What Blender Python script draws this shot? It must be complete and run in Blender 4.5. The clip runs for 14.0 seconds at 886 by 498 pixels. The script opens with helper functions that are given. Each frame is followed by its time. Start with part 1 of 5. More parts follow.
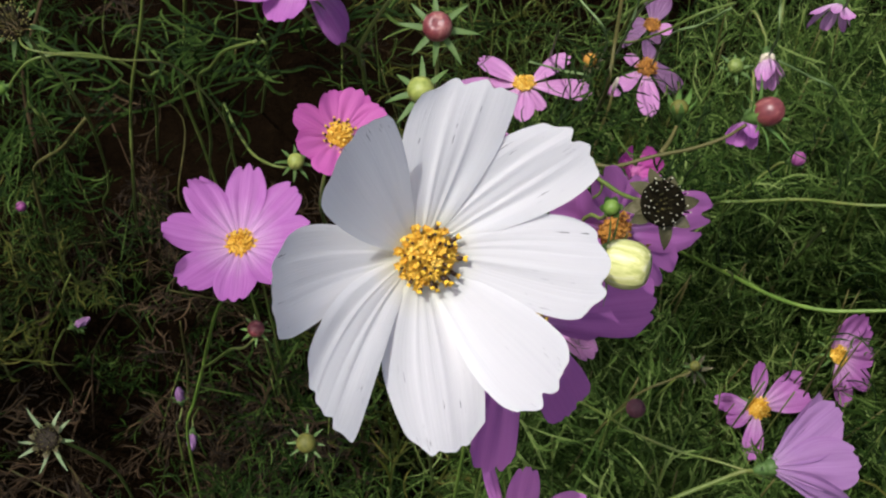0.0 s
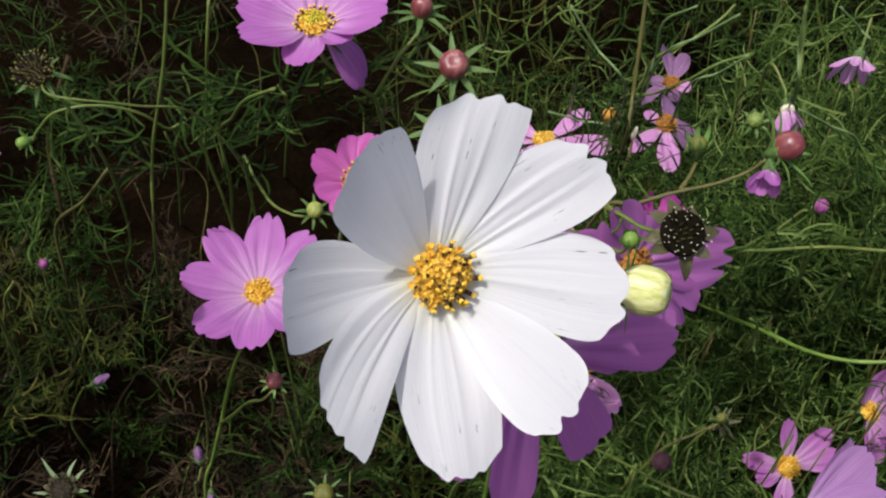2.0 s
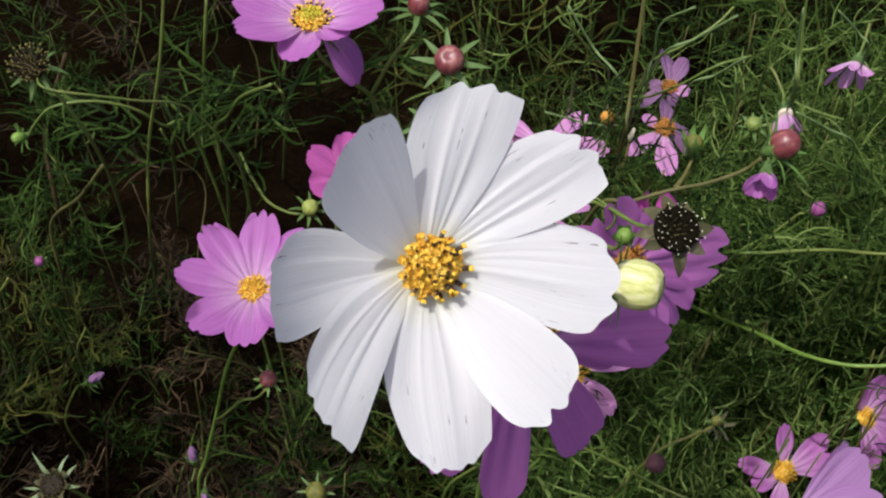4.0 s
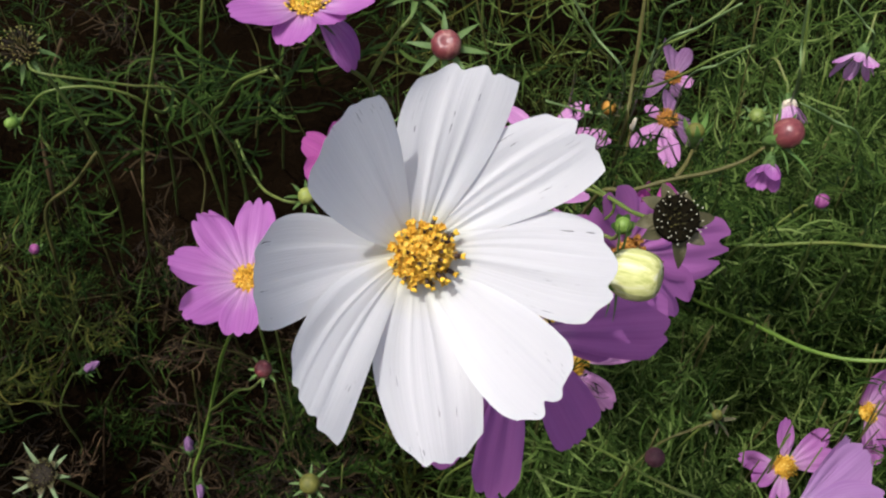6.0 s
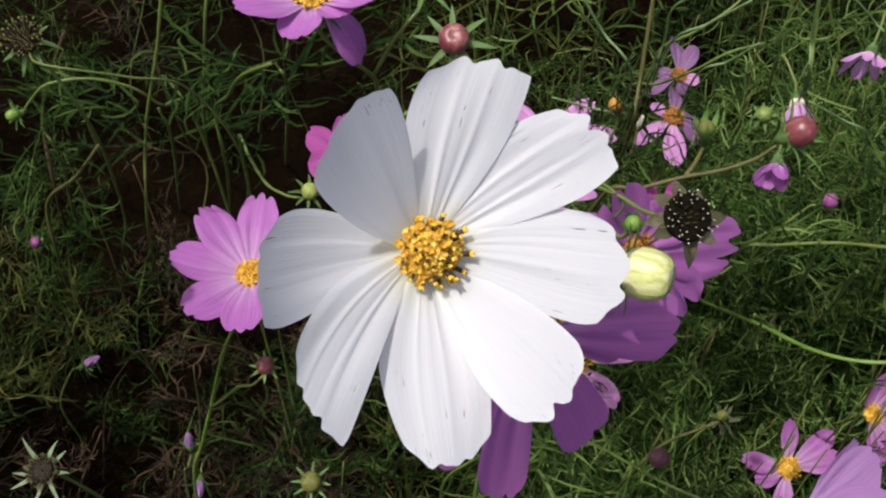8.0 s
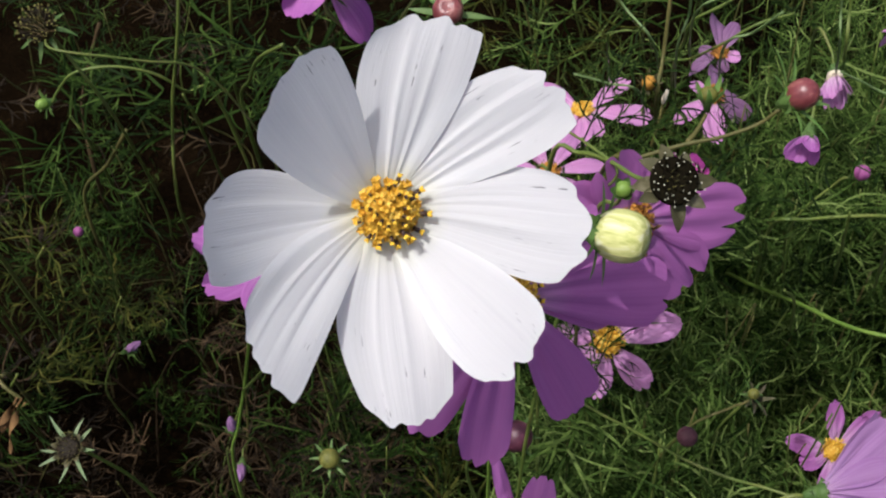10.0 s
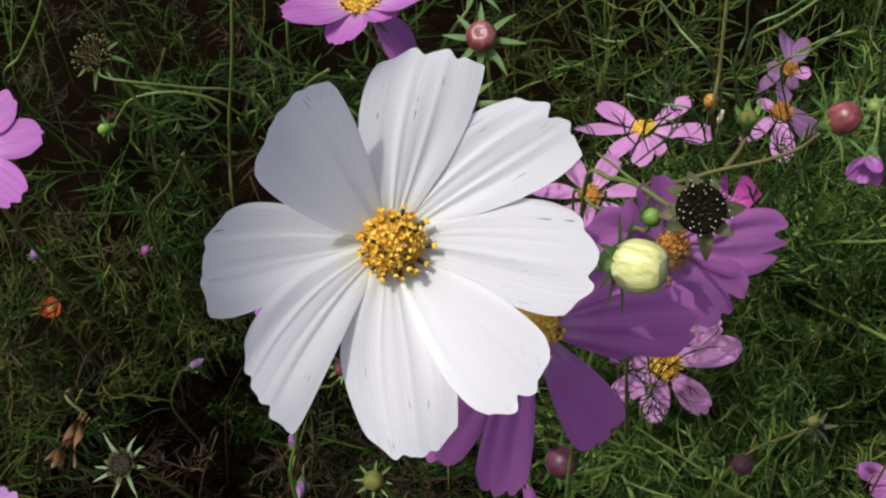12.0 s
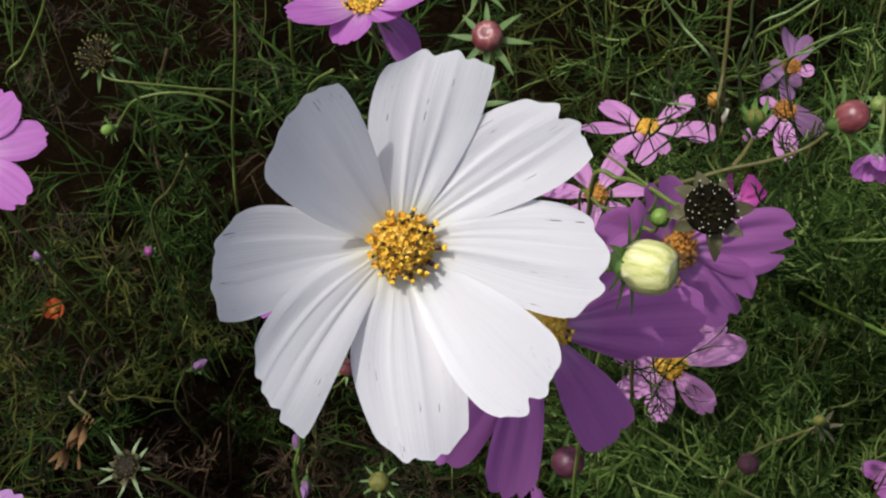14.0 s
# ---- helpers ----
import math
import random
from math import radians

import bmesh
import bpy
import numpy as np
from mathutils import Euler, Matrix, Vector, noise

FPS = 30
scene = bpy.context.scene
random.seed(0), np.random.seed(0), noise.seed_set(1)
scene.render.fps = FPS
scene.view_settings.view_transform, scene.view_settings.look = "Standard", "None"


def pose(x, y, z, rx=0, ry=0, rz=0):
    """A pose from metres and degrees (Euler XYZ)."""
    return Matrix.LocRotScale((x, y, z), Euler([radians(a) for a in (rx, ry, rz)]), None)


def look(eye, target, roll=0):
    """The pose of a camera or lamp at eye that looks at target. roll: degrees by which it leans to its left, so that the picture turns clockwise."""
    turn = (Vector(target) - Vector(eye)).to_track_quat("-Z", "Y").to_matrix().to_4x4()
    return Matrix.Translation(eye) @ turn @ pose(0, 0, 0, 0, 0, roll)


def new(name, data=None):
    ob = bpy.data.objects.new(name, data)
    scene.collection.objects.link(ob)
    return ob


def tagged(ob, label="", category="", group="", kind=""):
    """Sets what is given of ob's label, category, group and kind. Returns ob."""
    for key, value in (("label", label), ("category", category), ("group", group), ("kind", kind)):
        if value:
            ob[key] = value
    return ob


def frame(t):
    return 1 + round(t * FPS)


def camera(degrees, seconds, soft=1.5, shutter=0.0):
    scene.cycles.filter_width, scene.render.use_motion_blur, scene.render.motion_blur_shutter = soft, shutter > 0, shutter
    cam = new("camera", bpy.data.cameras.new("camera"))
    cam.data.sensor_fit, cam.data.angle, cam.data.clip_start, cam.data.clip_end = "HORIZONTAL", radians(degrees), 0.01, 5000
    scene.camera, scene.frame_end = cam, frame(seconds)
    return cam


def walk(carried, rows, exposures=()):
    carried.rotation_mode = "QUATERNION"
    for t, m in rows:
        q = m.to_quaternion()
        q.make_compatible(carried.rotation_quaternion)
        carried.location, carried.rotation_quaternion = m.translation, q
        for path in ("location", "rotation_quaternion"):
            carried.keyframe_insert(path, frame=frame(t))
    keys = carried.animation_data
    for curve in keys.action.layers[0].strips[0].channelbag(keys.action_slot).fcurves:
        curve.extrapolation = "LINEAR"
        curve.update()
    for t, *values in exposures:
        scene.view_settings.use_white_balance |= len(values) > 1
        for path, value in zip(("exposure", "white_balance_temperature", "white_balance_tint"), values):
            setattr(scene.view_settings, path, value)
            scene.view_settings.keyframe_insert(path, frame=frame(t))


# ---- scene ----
cam = camera(46.7, 14.0, soft=2.2)
PATH = [
    (0.0, -0.0000, -0.0000, 1.0000, 35.00, -0.00, -0.00),
    (0.5, -0.0019, -0.0034, 1.0000, 36.47, -0.47, -0.29),
    (1.0, -0.0039, -0.0055, 0.9961, 37.81, 0.20, -0.08),
    (1.5, -0.0008, -0.0067, 0.9940, 38.53, 0.68, 0.12),
    (2.0, 0.0020, -0.0078, 0.9892, 39.05, 1.24, 0.52),
    (2.5, 0.0030, -0.0094, 0.9860, 39.15, 1.58, 0.76),
    (3.0, 0.0040, -0.0099, 0.9870, 39.42, 1.27, 0.80),
    (5.5, 0.0041, -0.0098, 0.9809, 39.32, 0.73, 1.09),
    (6.0, 0.0065, -0.0062, 0.9794, 38.98, 0.75, 1.31),
    (6.5, 0.0033, -0.0048, 0.9786, 38.93, 0.61, 1.65),
    (7.0, 0.0029, -0.0051, 0.9766, 38.84, 0.47, 1.49),
    (7.5, 0.0028, -0.0023, 0.9764, 38.81, 0.47, 1.62),
    (10.0, 0.0292, -0.0076, 0.9699, 38.49, 3.99, 3.40),
    (10.5, 0.0359, -0.0042, 0.9703, 38.50, 6.02, 4.84),
    (11.0, 0.0464, -0.0036, 0.9685, 39.00, 6.82, 5.52),
    (11.5, 0.0460, -0.0028, 0.9696, 39.53, 7.48, 6.35),
    (12.0, 0.0464, -0.0031, 0.9704, 39.63, 7.43, 6.47),
    (12.5, 0.0452, -0.0049, 0.9720, 39.76, 7.31, 6.61),
    (13.0, 0.0450, -0.0041, 0.9713, 39.74, 7.45, 6.44),
    (13.5, 0.0445, -0.0024, 0.9707, 39.61, 7.51, 6.51),
    (14.0, 0.0441, -0.0020, 0.9703, 39.53, 7.59, 6.32),
]
walk(cam, [(r[0], pose(*r[1:])) for r in PATH], [(0.0, -0.08, 6380, 10), (3.0, -0.05, 6380, 10), (7.5, -0.03, 6380, 10), (10.0, -0.06, 6380, 10), (12.5, -0.18, 6380, 10), (14.0, -0.20, 6380, 10)])

# ---------------------------------------------------------------- light
EYE_LINE = Vector((0.02, 0.0, 0.98))
SUN_TO = Vector((-0.283, -0.203, 0.937)).normalized()
sun = new("sun", bpy.data.lights.new("sun", "SUN"))
sun.data.energy, sun.data.angle, sun.data.color = 3.4, radians(0.53), (1.0, 0.985, 0.965)
sun.matrix_world = look(SUN_TO * 20, (0, 0, 0))
world = bpy.data.worlds.new("sky")
scene.world = world
world.use_nodes = True
wn = world.node_tree
sky = wn.nodes.new("ShaderNodeTexSky")
sky.sky_type, sky.sun_disc, sky.dust_density = "NISHITA", False, 6.0
sky.sun_elevation = math.asin(SUN_TO.z)
sky.sun_rotation = math.atan2(SUN_TO.x, SUN_TO.y)
wn.links.new(sky.outputs[0], wn.nodes["Background"].inputs[0])
wn.nodes["Background"].inputs[1].default_value = 0.15

# ---------------------------------------------------------------- directions
# the bed is looked at down a slope: across it, up it, and out of it
ACROSS, UPHILL, OUT = Vector((1, 0, 0)), Vector((0, 0.819, 0.574)), Vector((0, -0.574, 0.819))


def slope(r, u, o):
    return (ACROSS * r + UPHILL * u + OUT * o).normalized()


def facing(place, normal, spin=0.0):
    """The pose of a bloom at place whose face looks along normal."""
    z = normal.normalized()
    x = (ACROSS - z * ACROSS.dot(z)).normalized()
    y = z.cross(x)
    m = Matrix((x, y, z)).transposed().to_4x4()
    m.translation = place
    return m @ Matrix.Rotation(radians(spin), 4, "Z")


# ---------------------------------------------------------------- materials
def material(name):
    m = bpy.data.materials.new(name)
    m.use_nodes = True
    t = m.node_tree
    for n in list(t.nodes):
        t.nodes.remove(n)
    return m, t


class Nodes:
    """Short hand for wiring a node tree."""

    def __init__(self, tree):
        self.t = tree

    def add(self, kind, ins=None):
        n = self.t.nodes.new(kind)
        for k, v in (ins or {}).items():
            if isinstance(v, bpy.types.NodeSocket):
                self.t.links.new(v, n.inputs[k])
            else:
                n.inputs[k].default_value = v
        return n

    def ramp(self, fac, stops):
        n = self.t.nodes.new("ShaderNodeValToRGB")
        self.t.links.new(fac, n.inputs[0])
        e = n.color_ramp.elements
        while len(e) < len(stops):
            e.new(0.5)
        for el, (p, c) in zip(e, stops):
            el.position, el.color = p, (*c, 1) if len(c) == 3 else c
        return n.outputs[0]

    def mix(self, fac, a, b, mode="MIX"):
        n = self.t.nodes.new("ShaderNodeMix")
        n.data_type, n.blend_type = "RGBA", mode
        for sock, v in ((n.inputs[0], fac), (n.inputs[6], a), (n.inputs[7], b)):
            if isinstance(v, bpy.types.NodeSocket):
                self.t.links.new(v, sock)
            else:
                sock.default_value = v if not isinstance(v, tuple) else (*v, 1)
        return n.outputs[2]

    def math(self, op, a, b=0.0):
        n = self.t.nodes.new("ShaderNodeMath")
        n.operation = op
        for sock, v in ((n.inputs[0], a), (n.inputs[1], b)):
            if isinstance(v, bpy.types.NodeSocket):
                self.t.links.new(v, sock)
            else:
                sock.default_value = v
        return n.outputs[0]

    def finish(self, colour, rough=0.5, bump=None, thin=0.0, thin_colour=None, spec=0.5, height=0.0004, strength=0.5):
        b = self.add("ShaderNodeBsdfPrincipled", {"Roughness": rough, "Specular IOR Level": spec})
        for_link = colour if isinstance(colour, bpy.types.NodeSocket) else None
        if for_link:
            self.t.links.new(colour, b.inputs["Base Color"])
        else:
            b.inputs["Base Color"].default_value = (*colour, 1)
        if bump is not None:
            bp = self.add("ShaderNodeBump", {"Height": bump, "Distance": height, "Strength": strength})
            self.t.links.new(bp.outputs[0], b.inputs["Normal"])
        last = b.outputs[0]
        if thin:
            tr = self.add("ShaderNodeBsdfTranslucent")
            src = thin_colour if thin_colour is not None else colour
            if isinstance(src, bpy.types.NodeSocket):
                self.t.links.new(src, tr.inputs[0])
            else:
                tr.inputs[0].default_value = (*src, 1)
            mx = self.add("ShaderNodeMixShader", {0: thin, 1: b.outputs[0], 2: tr.outputs[0]})
            last = mx.outputs[0]
        out = self.add("ShaderNodeOutputMaterial")
        self.t.links.new(last, out.inputs[0])


def petal_material(name, throat, body, rim, vein, thin=0.3, marks=0.0, contrast=0.5, pale=0.36, relief_strength=0.35):
    """A petal: UV x runs from claw to rim, UV y across. Veins run lengthwise."""
    m, t = material(name)
    n = Nodes(t)
    uv = n.add("ShaderNodeUVMap")
    sep = n.add("ShaderNodeSeparateXYZ", {0: uv.outputs[0]})
    along, across = sep.outputs[0], sep.outputs[1]
    rnd = n.add("ShaderNodeObjectInfo").outputs["Random"]
    base = n.ramp(along, [(0.0, throat), (pale * 0.45, tuple(0.5 * a + 0.5 * b for a, b in zip(throat, body))), (pale, body), (1.0, rim)])
    stretch = n.add("ShaderNodeCombineXYZ", {0: n.math("MULTIPLY", along, 1.2), 1: n.math("MULTIPLY", across, 26.0), 2: n.math("MULTIPLY", rnd, 40.0)})
    fine = n.add("ShaderNodeTexNoise", {"Vector": stretch.outputs[0], "Scale": 1.0, "Detail": 3.0, "Roughness": 0.6})
    stretch2 = n.add("ShaderNodeCombineXYZ", {0: n.math("MULTIPLY", along, 2.5), 1: n.math("MULTIPLY", across, 5.0), 2: n.math("MULTIPLY", rnd, 17.0)})
    broad = n.add("ShaderNodeTexNoise", {"Vector": stretch2.outputs[0], "Scale": 1.0, "Detail": 2.0})
    stretch3 = n.add("ShaderNodeCombineXYZ", {0: n.math("MULTIPLY", along, 0.9), 1: n.math("MULTIPLY", across, 75.0), 2: n.math("MULTIPLY", rnd, 31.0)})
    hair = n.add("ShaderNodeTexNoise", {"Vector": stretch3.outputs[0], "Scale": 1.0, "Detail": 2.0})
    streak = n.ramp(fine.outputs[0], [(0.42, (0, 0, 0)), (0.68, (1, 1, 1))])
    colour = n.mix(n.math("MULTIPLY", streak, contrast), base, vein)
    colour = n.mix(n.math("MULTIPLY", n.ramp(broad.outputs[0], [(0.4, (0, 0, 0)), (0.75, (1, 1, 1))]), 0.25 * contrast + 0.03), colour, vein)
    colour = n.mix(n.math("MULTIPLY", n.ramp(hair.outputs[0], [(0.50, (0, 0, 0)), (0.66, (1, 1, 1))]), 0.35 * contrast + 0.04), colour, vein)
    if marks:
        pos = n.add("ShaderNodeCombineXYZ", {0: n.math("MULTIPLY", along, 9.0), 1: n.math("MULTIPLY", across, 60.0), 2: n.math("MULTIPLY", rnd, 90.0)})
        spot = n.add("ShaderNodeTexNoise", {"Vector": pos.outputs[0], "Scale": 0.9, "Detail": 1.0})
        patch = n.add("ShaderNodeTexNoise", {"Vector": stretch2.outputs[0], "Scale": 1.4, "Detail": 0.0})
        hit = n.math("MULTIPLY", n.ramp(spot.outputs[0], [(0.69, (0, 0, 0)), (0.735, (1, 1, 1))]), n.ramp(patch.outputs[0], [(0.54, (0, 0, 0)), (0.61, (1, 1, 1))]))
        hit = n.math("MULTIPLY", hit, n.ramp(along, [(0.55, (0, 0, 0)), (0.7, (1, 1, 1))]))
        colour = n.mix(n.math("MULTIPLY", hit, marks), colour, (0.16, 0.15, 0.17))
    relief = n.math("ADD", n.math("ADD", fine.outputs[0], n.math("MULTIPLY", hair.outputs[0], 0.5)), n.math("MULTIPLY", broad.outputs[0], 0.8))
    n.finish(colour, 0.55, relief, thin, colour, 0.25, 0.0005, relief_strength)
    return m


def speckled(name, stops, scale=300.0, rough=0.6, thin=0.0, spec=0.4, per_piece=0.0, stretch=None, bump=0.4, detail=4.0):
    """Plant matter whose colour wanders through the stops."""
    m, t = material(name)
    n = Nodes(t)
    co = n.add("ShaderNodeTexCoord").outputs["Object"]
    if stretch:
        co = n.add("ShaderNodeMapping", {"Vector": co, "Scale": stretch}).outputs[0]
    tex = n.add("ShaderNodeTexNoise", {"Vector": co, "Scale": scale, "Detail": detail, "Roughness": 0.6})
    fac = tex.outputs[0]
    if per_piece:
        piece = n.add("ShaderNodeNewGeometry").outputs["Random Per Island"]
        own = n.add("ShaderNodeObjectInfo").outputs["Random"]
        piece = n.math("FRACT", n.math("ADD", piece, own))
        fac = n.math("ADD", n.math("MULTIPLY", fac, 1 - per_piece), n.math("MULTIPLY", piece, per_piece))
    colour = n.ramp(fac, stops)
    n.finish(colour, rough, tex.outputs[0], thin, colour, spec, 0.0004, bump)
    return m


WHITE = petal_material("white petal", (0.82, 0.81, 0.54), (0.87, 0.87, 0.87), (0.87, 0.87, 0.88), (0.77, 0.77, 0.80), 0.43, 1.0, 0.18, 0.30, 0.30)
PINK = petal_material("pink petal", (0.80, 0.58, 0.78), (0.50, 0.19, 0.50), (0.46, 0.155, 0.46), (0.35, 0.085, 0.36), 0.36, 0.0, 0.6, 0.60)
ROSE = petal_material("rose petal", (0.85, 0.48, 0.70), (0.60, 0.16, 0.45), (0.57, 0.13, 0.42), (0.46, 0.07, 0.34), 0.34, 0.0, 0.5)
MAUVE = petal_material("mauve petal", (0.74, 0.46, 0.72), (0.48, 0.168, 0.46), (0.47, 0.160, 0.45), (0.40, 0.118, 0.38), 0.38, 0.0, 0.4)
PALE = petal_material("pale pink petal", (0.86, 0.66, 0.82), (0.64, 0.31, 0.58), (0.60, 0.28, 0.55), (0.46, 0.16, 0.41), 0.34, 0.0, 0.7)
FADED = petal_material("faded petal", (0.40, 0.27, 0.38), (0.29, 0.16, 0.30), (0.27, 0.14, 0.28), (0.16, 0.07, 0.16), 0.3, 0.0, 0.9)
# pink petals that lie in shade: the lilac cast is painted in
PINK_SHADED = petal_material("pink petal shaded to lilac", (0.58, 0.40, 0.60), (0.46, 0.26, 0.51), (0.45, 0.24, 0.49), (0.36, 0.16, 0.41), 0.35, 0.0, 0.5)
BLUSH = petal_material("blush petal", (0.88, 0.80, 0.80), (0.76, 0.55, 0.72), (0.58, 0.26, 0.55), (0.42, 0.12, 0.38), 0.3, 0.0, 0.7)
MAGENTA = petal_material("magenta petal", (0.70, 0.24, 0.52), (0.55, 0.10, 0.40), (0.52, 0.09, 0.38), (0.36, 0.04, 0.26), 0.3, 0.0, 0.5)
ORANGE = petal_material("orange petal", (0.30, 0.08, 0.015), (0.36, 0.065, 0.012), (0.32, 0.05, 0.01), (0.24, 0.03, 0.006), 0.3, 0.0, 0.5)
YELLOW = speckled("yellow floret", [(0.25, (0.66, 0.36, 0.035)), (0.5, (0.80, 0.52, 0.07)), (0.8, (0.86, 0.64, 0.15))], 420.0, 0.6, 0.15, 0.3, 0.55)
YOLK = speckled("pollen yellow", [(0.3, (0.85, 0.50, 0.03)), (0.7, (0.92, 0.66, 0.08))], 600.0, 0.7, 0.1, 0.3)
GREENISH = speckled("greenish yellow floret", [(0.3, (0.42, 0.40, 0.03)), (0.7, (0.62, 0.58, 0.07))], 420.0, 0.6, 0.1, 0.3)
BROWN = speckled("brown anther", [(0.3, (0.030, 0.012, 0.006)), (0.7, (0.075, 0.034, 0.015))], 500.0, 0.5)
OCHRE = speckled("spent ochre floret", [(0.25, (0.22, 0.09, 0.02)), (0.7, (0.50, 0.24, 0.04))], 420.0, 0.7, 0.0, 0.3, 0.5)
STEM = speckled("green stem", [(0.3, (0.075, 0.125, 0.022)), (0.55, (0.115, 0.155, 0.03)), (0.8, (0.18, 0.17, 0.05))], 60.0, 0.5, 0.0, 0.4, 0.0, (1, 1, 0.2))
STEM_BRIGHT = speckled("bright green stem", [(0.3, (0.085, 0.160, 0.022)), (0.7, (0.145, 0.225, 0.036))], 60.0, 0.45, 0.0, 0.4, 0.0, (1, 1, 0.2))
STEM_PALE = speckled("pale green stem", [(0.3, (0.10, 0.17, 0.055)), (0.7, (0.17, 0.24, 0.09))], 60.0, 0.5, 0.0, 0.4, 0.0, (1, 1, 0.2))
STEM_TAN = speckled("tan stem", [(0.3, (0.060, 0.066, 0.014)), (0.7, (0.115, 0.100, 0.028))], 80.0, 0.6, 0.0, 0.4, 0.0, (1, 1, 0.2))
# dark green with the dimness of the left and far leaves painted in
LEAF_SHADED = speckled("feathery leaf", [(0.18, (0.005, 0.012, 0.002)), (0.46, (0.011, 0.026, 0.004)), (0.66, (0.027, 0.055, 0.008)), (0.84, (0.075, 0.120, 0.026))], 25.0, 0.65, 0.24, 0.07, 0.6, None, 0.2, 2.0)
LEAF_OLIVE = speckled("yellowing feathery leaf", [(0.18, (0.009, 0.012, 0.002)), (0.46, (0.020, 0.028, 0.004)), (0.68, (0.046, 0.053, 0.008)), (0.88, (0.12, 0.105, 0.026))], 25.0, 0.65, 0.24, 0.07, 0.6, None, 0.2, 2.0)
LITTER_MID = speckled("brown withered thread", [(0.2, (0.012, 0.007, 0.003)), (0.5, (0.034, 0.020, 0.009)), (0.85, (0.095, 0.060, 0.030))], 30.0, 0.8, 0.1, 0.2, 0.7)
# lighter copy of the leaf green: sunlight on the right side painted in
LEAF_SUNLIT = speckled("sunlit feathery leaf", [(0.18, (0.020, 0.039, 0.007)), (0.46, (0.044, 0.082, 0.015)), (0.66, (0.096, 0.150, 0.033)), (0.84, (0.195, 0.262, 0.078))], 25.0, 0.65, 0.24, 0.07, 0.6, None, 0.2, 2.0)
# dry brown, deepened so the colour also holds the shade low in the bed
LITTER_SHADED = speckled("dry leaf", [(0.15, (0.007, 0.0045, 0.002)), (0.5, (0.018, 0.011, 0.0045)), (0.9, (0.065, 0.042, 0.018))], 30.0, 0.8, 0.1, 0.2, 0.7)
BRACT = speckled("green bract", [(0.3, (0.065, 0.14, 0.030)), (0.7, (0.14, 0.23, 0.065))], 180.0, 0.55, 0.3, 0.4, 0.2)
BRACT_FRESH = speckled("fresh green bract", [(0.3, (0.10, 0.22, 0.04)), (0.7, (0.20, 0.34, 0.09))], 180.0, 0.5, 0.3, 0.4, 0.2)
BRACT_PALE = speckled("pale bract", [(0.3, (0.11, 0.18, 0.07)), (0.7, (0.25, 0.32, 0.17))], 180.0, 0.5, 0.2, 0.4, 0.2)
BRACT_DRY = speckled("drying bract", [(0.3, (0.045, 0.046, 0.018)), (0.55, (0.085, 0.078, 0.036)), (0.80, (0.26, 0.23, 0.15))], 170.0, 0.7, 0.15, 0.3, 0.2)
BUD_RED = speckled("reddish bud skin", [(0.3, (0.11, 0.020, 0.026)), (0.52, (0.20, 0.050, 0.052)), (0.75, (0.34, 0.16, 0.13))], 330.0, 0.36, 0.0, 0.5, 0.0, (1, 1, 0.35), 0.9)
BUD_PINK = speckled("pink bud petal", [(0.3, (0.24, 0.05, 0.18)), (0.7, (0.44, 0.13, 0.34))], 300.0, 0.55, 0.2, 0.3, 0.0, (1, 1, 0.2))
BUD_LILAC = speckled("lilac bud petal", [(0.3, (0.17, 0.07, 0.18)), (0.7, (0.36, 0.20, 0.38))], 300.0, 0.55, 0.2, 0.3, 0.0, (1, 1, 0.2))
BUD_OLIVE = speckled("olive bud skin", [(0.3, (0.075, 0.080, 0.014)), (0.7, (0.17, 0.165, 0.035))], 300.0, 0.6, 0.0, 0.3)
BUD_LIME = speckled("yellow-green bud skin", [(0.3, (0.19, 0.24, 0.04)), (0.7, (0.38, 0.42, 0.11))], 320.0, 0.45, 0.1, 0.4, 0.0, (1, 1, 0.3))
# rosy skin made very dark: shade from the petals above is in the colour
BUD_ROSY_SHADED = speckled("shaded rosy bud skin", [(0.3, (0.050, 0.012, 0.026)), (0.7, (0.115, 0.034, 0.052))], 250.0, 0.45, 0.0, 0.4, 0.0, (1, 1, 0.35))
BUD_DULL = speckled("dull purple bud skin", [(0.3, (0.05, 0.018, 0.024)), (0.7, (0.11, 0.042, 0.055))], 300.0, 0.6, 0.0, 0.3)
BUD_GREEN = speckled("green bud skin", [(0.3, (0.11, 0.17, 0.03)), (0.7, (0.22, 0.27, 0.07))], 320.0, 0.5, 0.0, 0.35)
BUD_BRIGHT = speckled("bright green bud skin", [(0.3, (0.11, 0.21, 0.028)), (0.7, (0.21, 0.33, 0.065))], 320.0, 0.5, 0.1, 0.35)
BUD_PALE = speckled("pale yellow bud petal", [(0.32, (0.40, 0.44, 0.10)), (0.52, (0.68, 0.68, 0.28)), (0.72, (0.84, 0.83, 0.58))], 420.0, 0.5, 0.15, 0.3, 0.0, (1, 1, 0.12), 0.8)
SEED = speckled("dark seed", [(0.3, (0.004, 0.003, 0.002)), (0.7, (0.012, 0.010, 0.004))], 700.0, 0.9, 0.0, 0.05, 0.4)
SEED_TIP = speckled("pale seed tip", [(0.3, (0.60, 0.58, 0.42)), (0.7, (0.80, 0.78, 0.62))], 700.0, 0.6)
SEED_OLIVE = speckled("olive seed", [(0.2, (0.012, 0.012, 0.004)), (0.55, (0.055, 0.050, 0.012)), (0.9, (0.20, 0.17, 0.045))], 500.0, 0.6, 0.0, 0.3, 0.6)
SEED_YELLOW = speckled("yellowish seed bristle", [(0.3, (0.09, 0.09, 0.015)), (0.7, (0.26, 0.24, 0.06))], 500.0, 0.6)
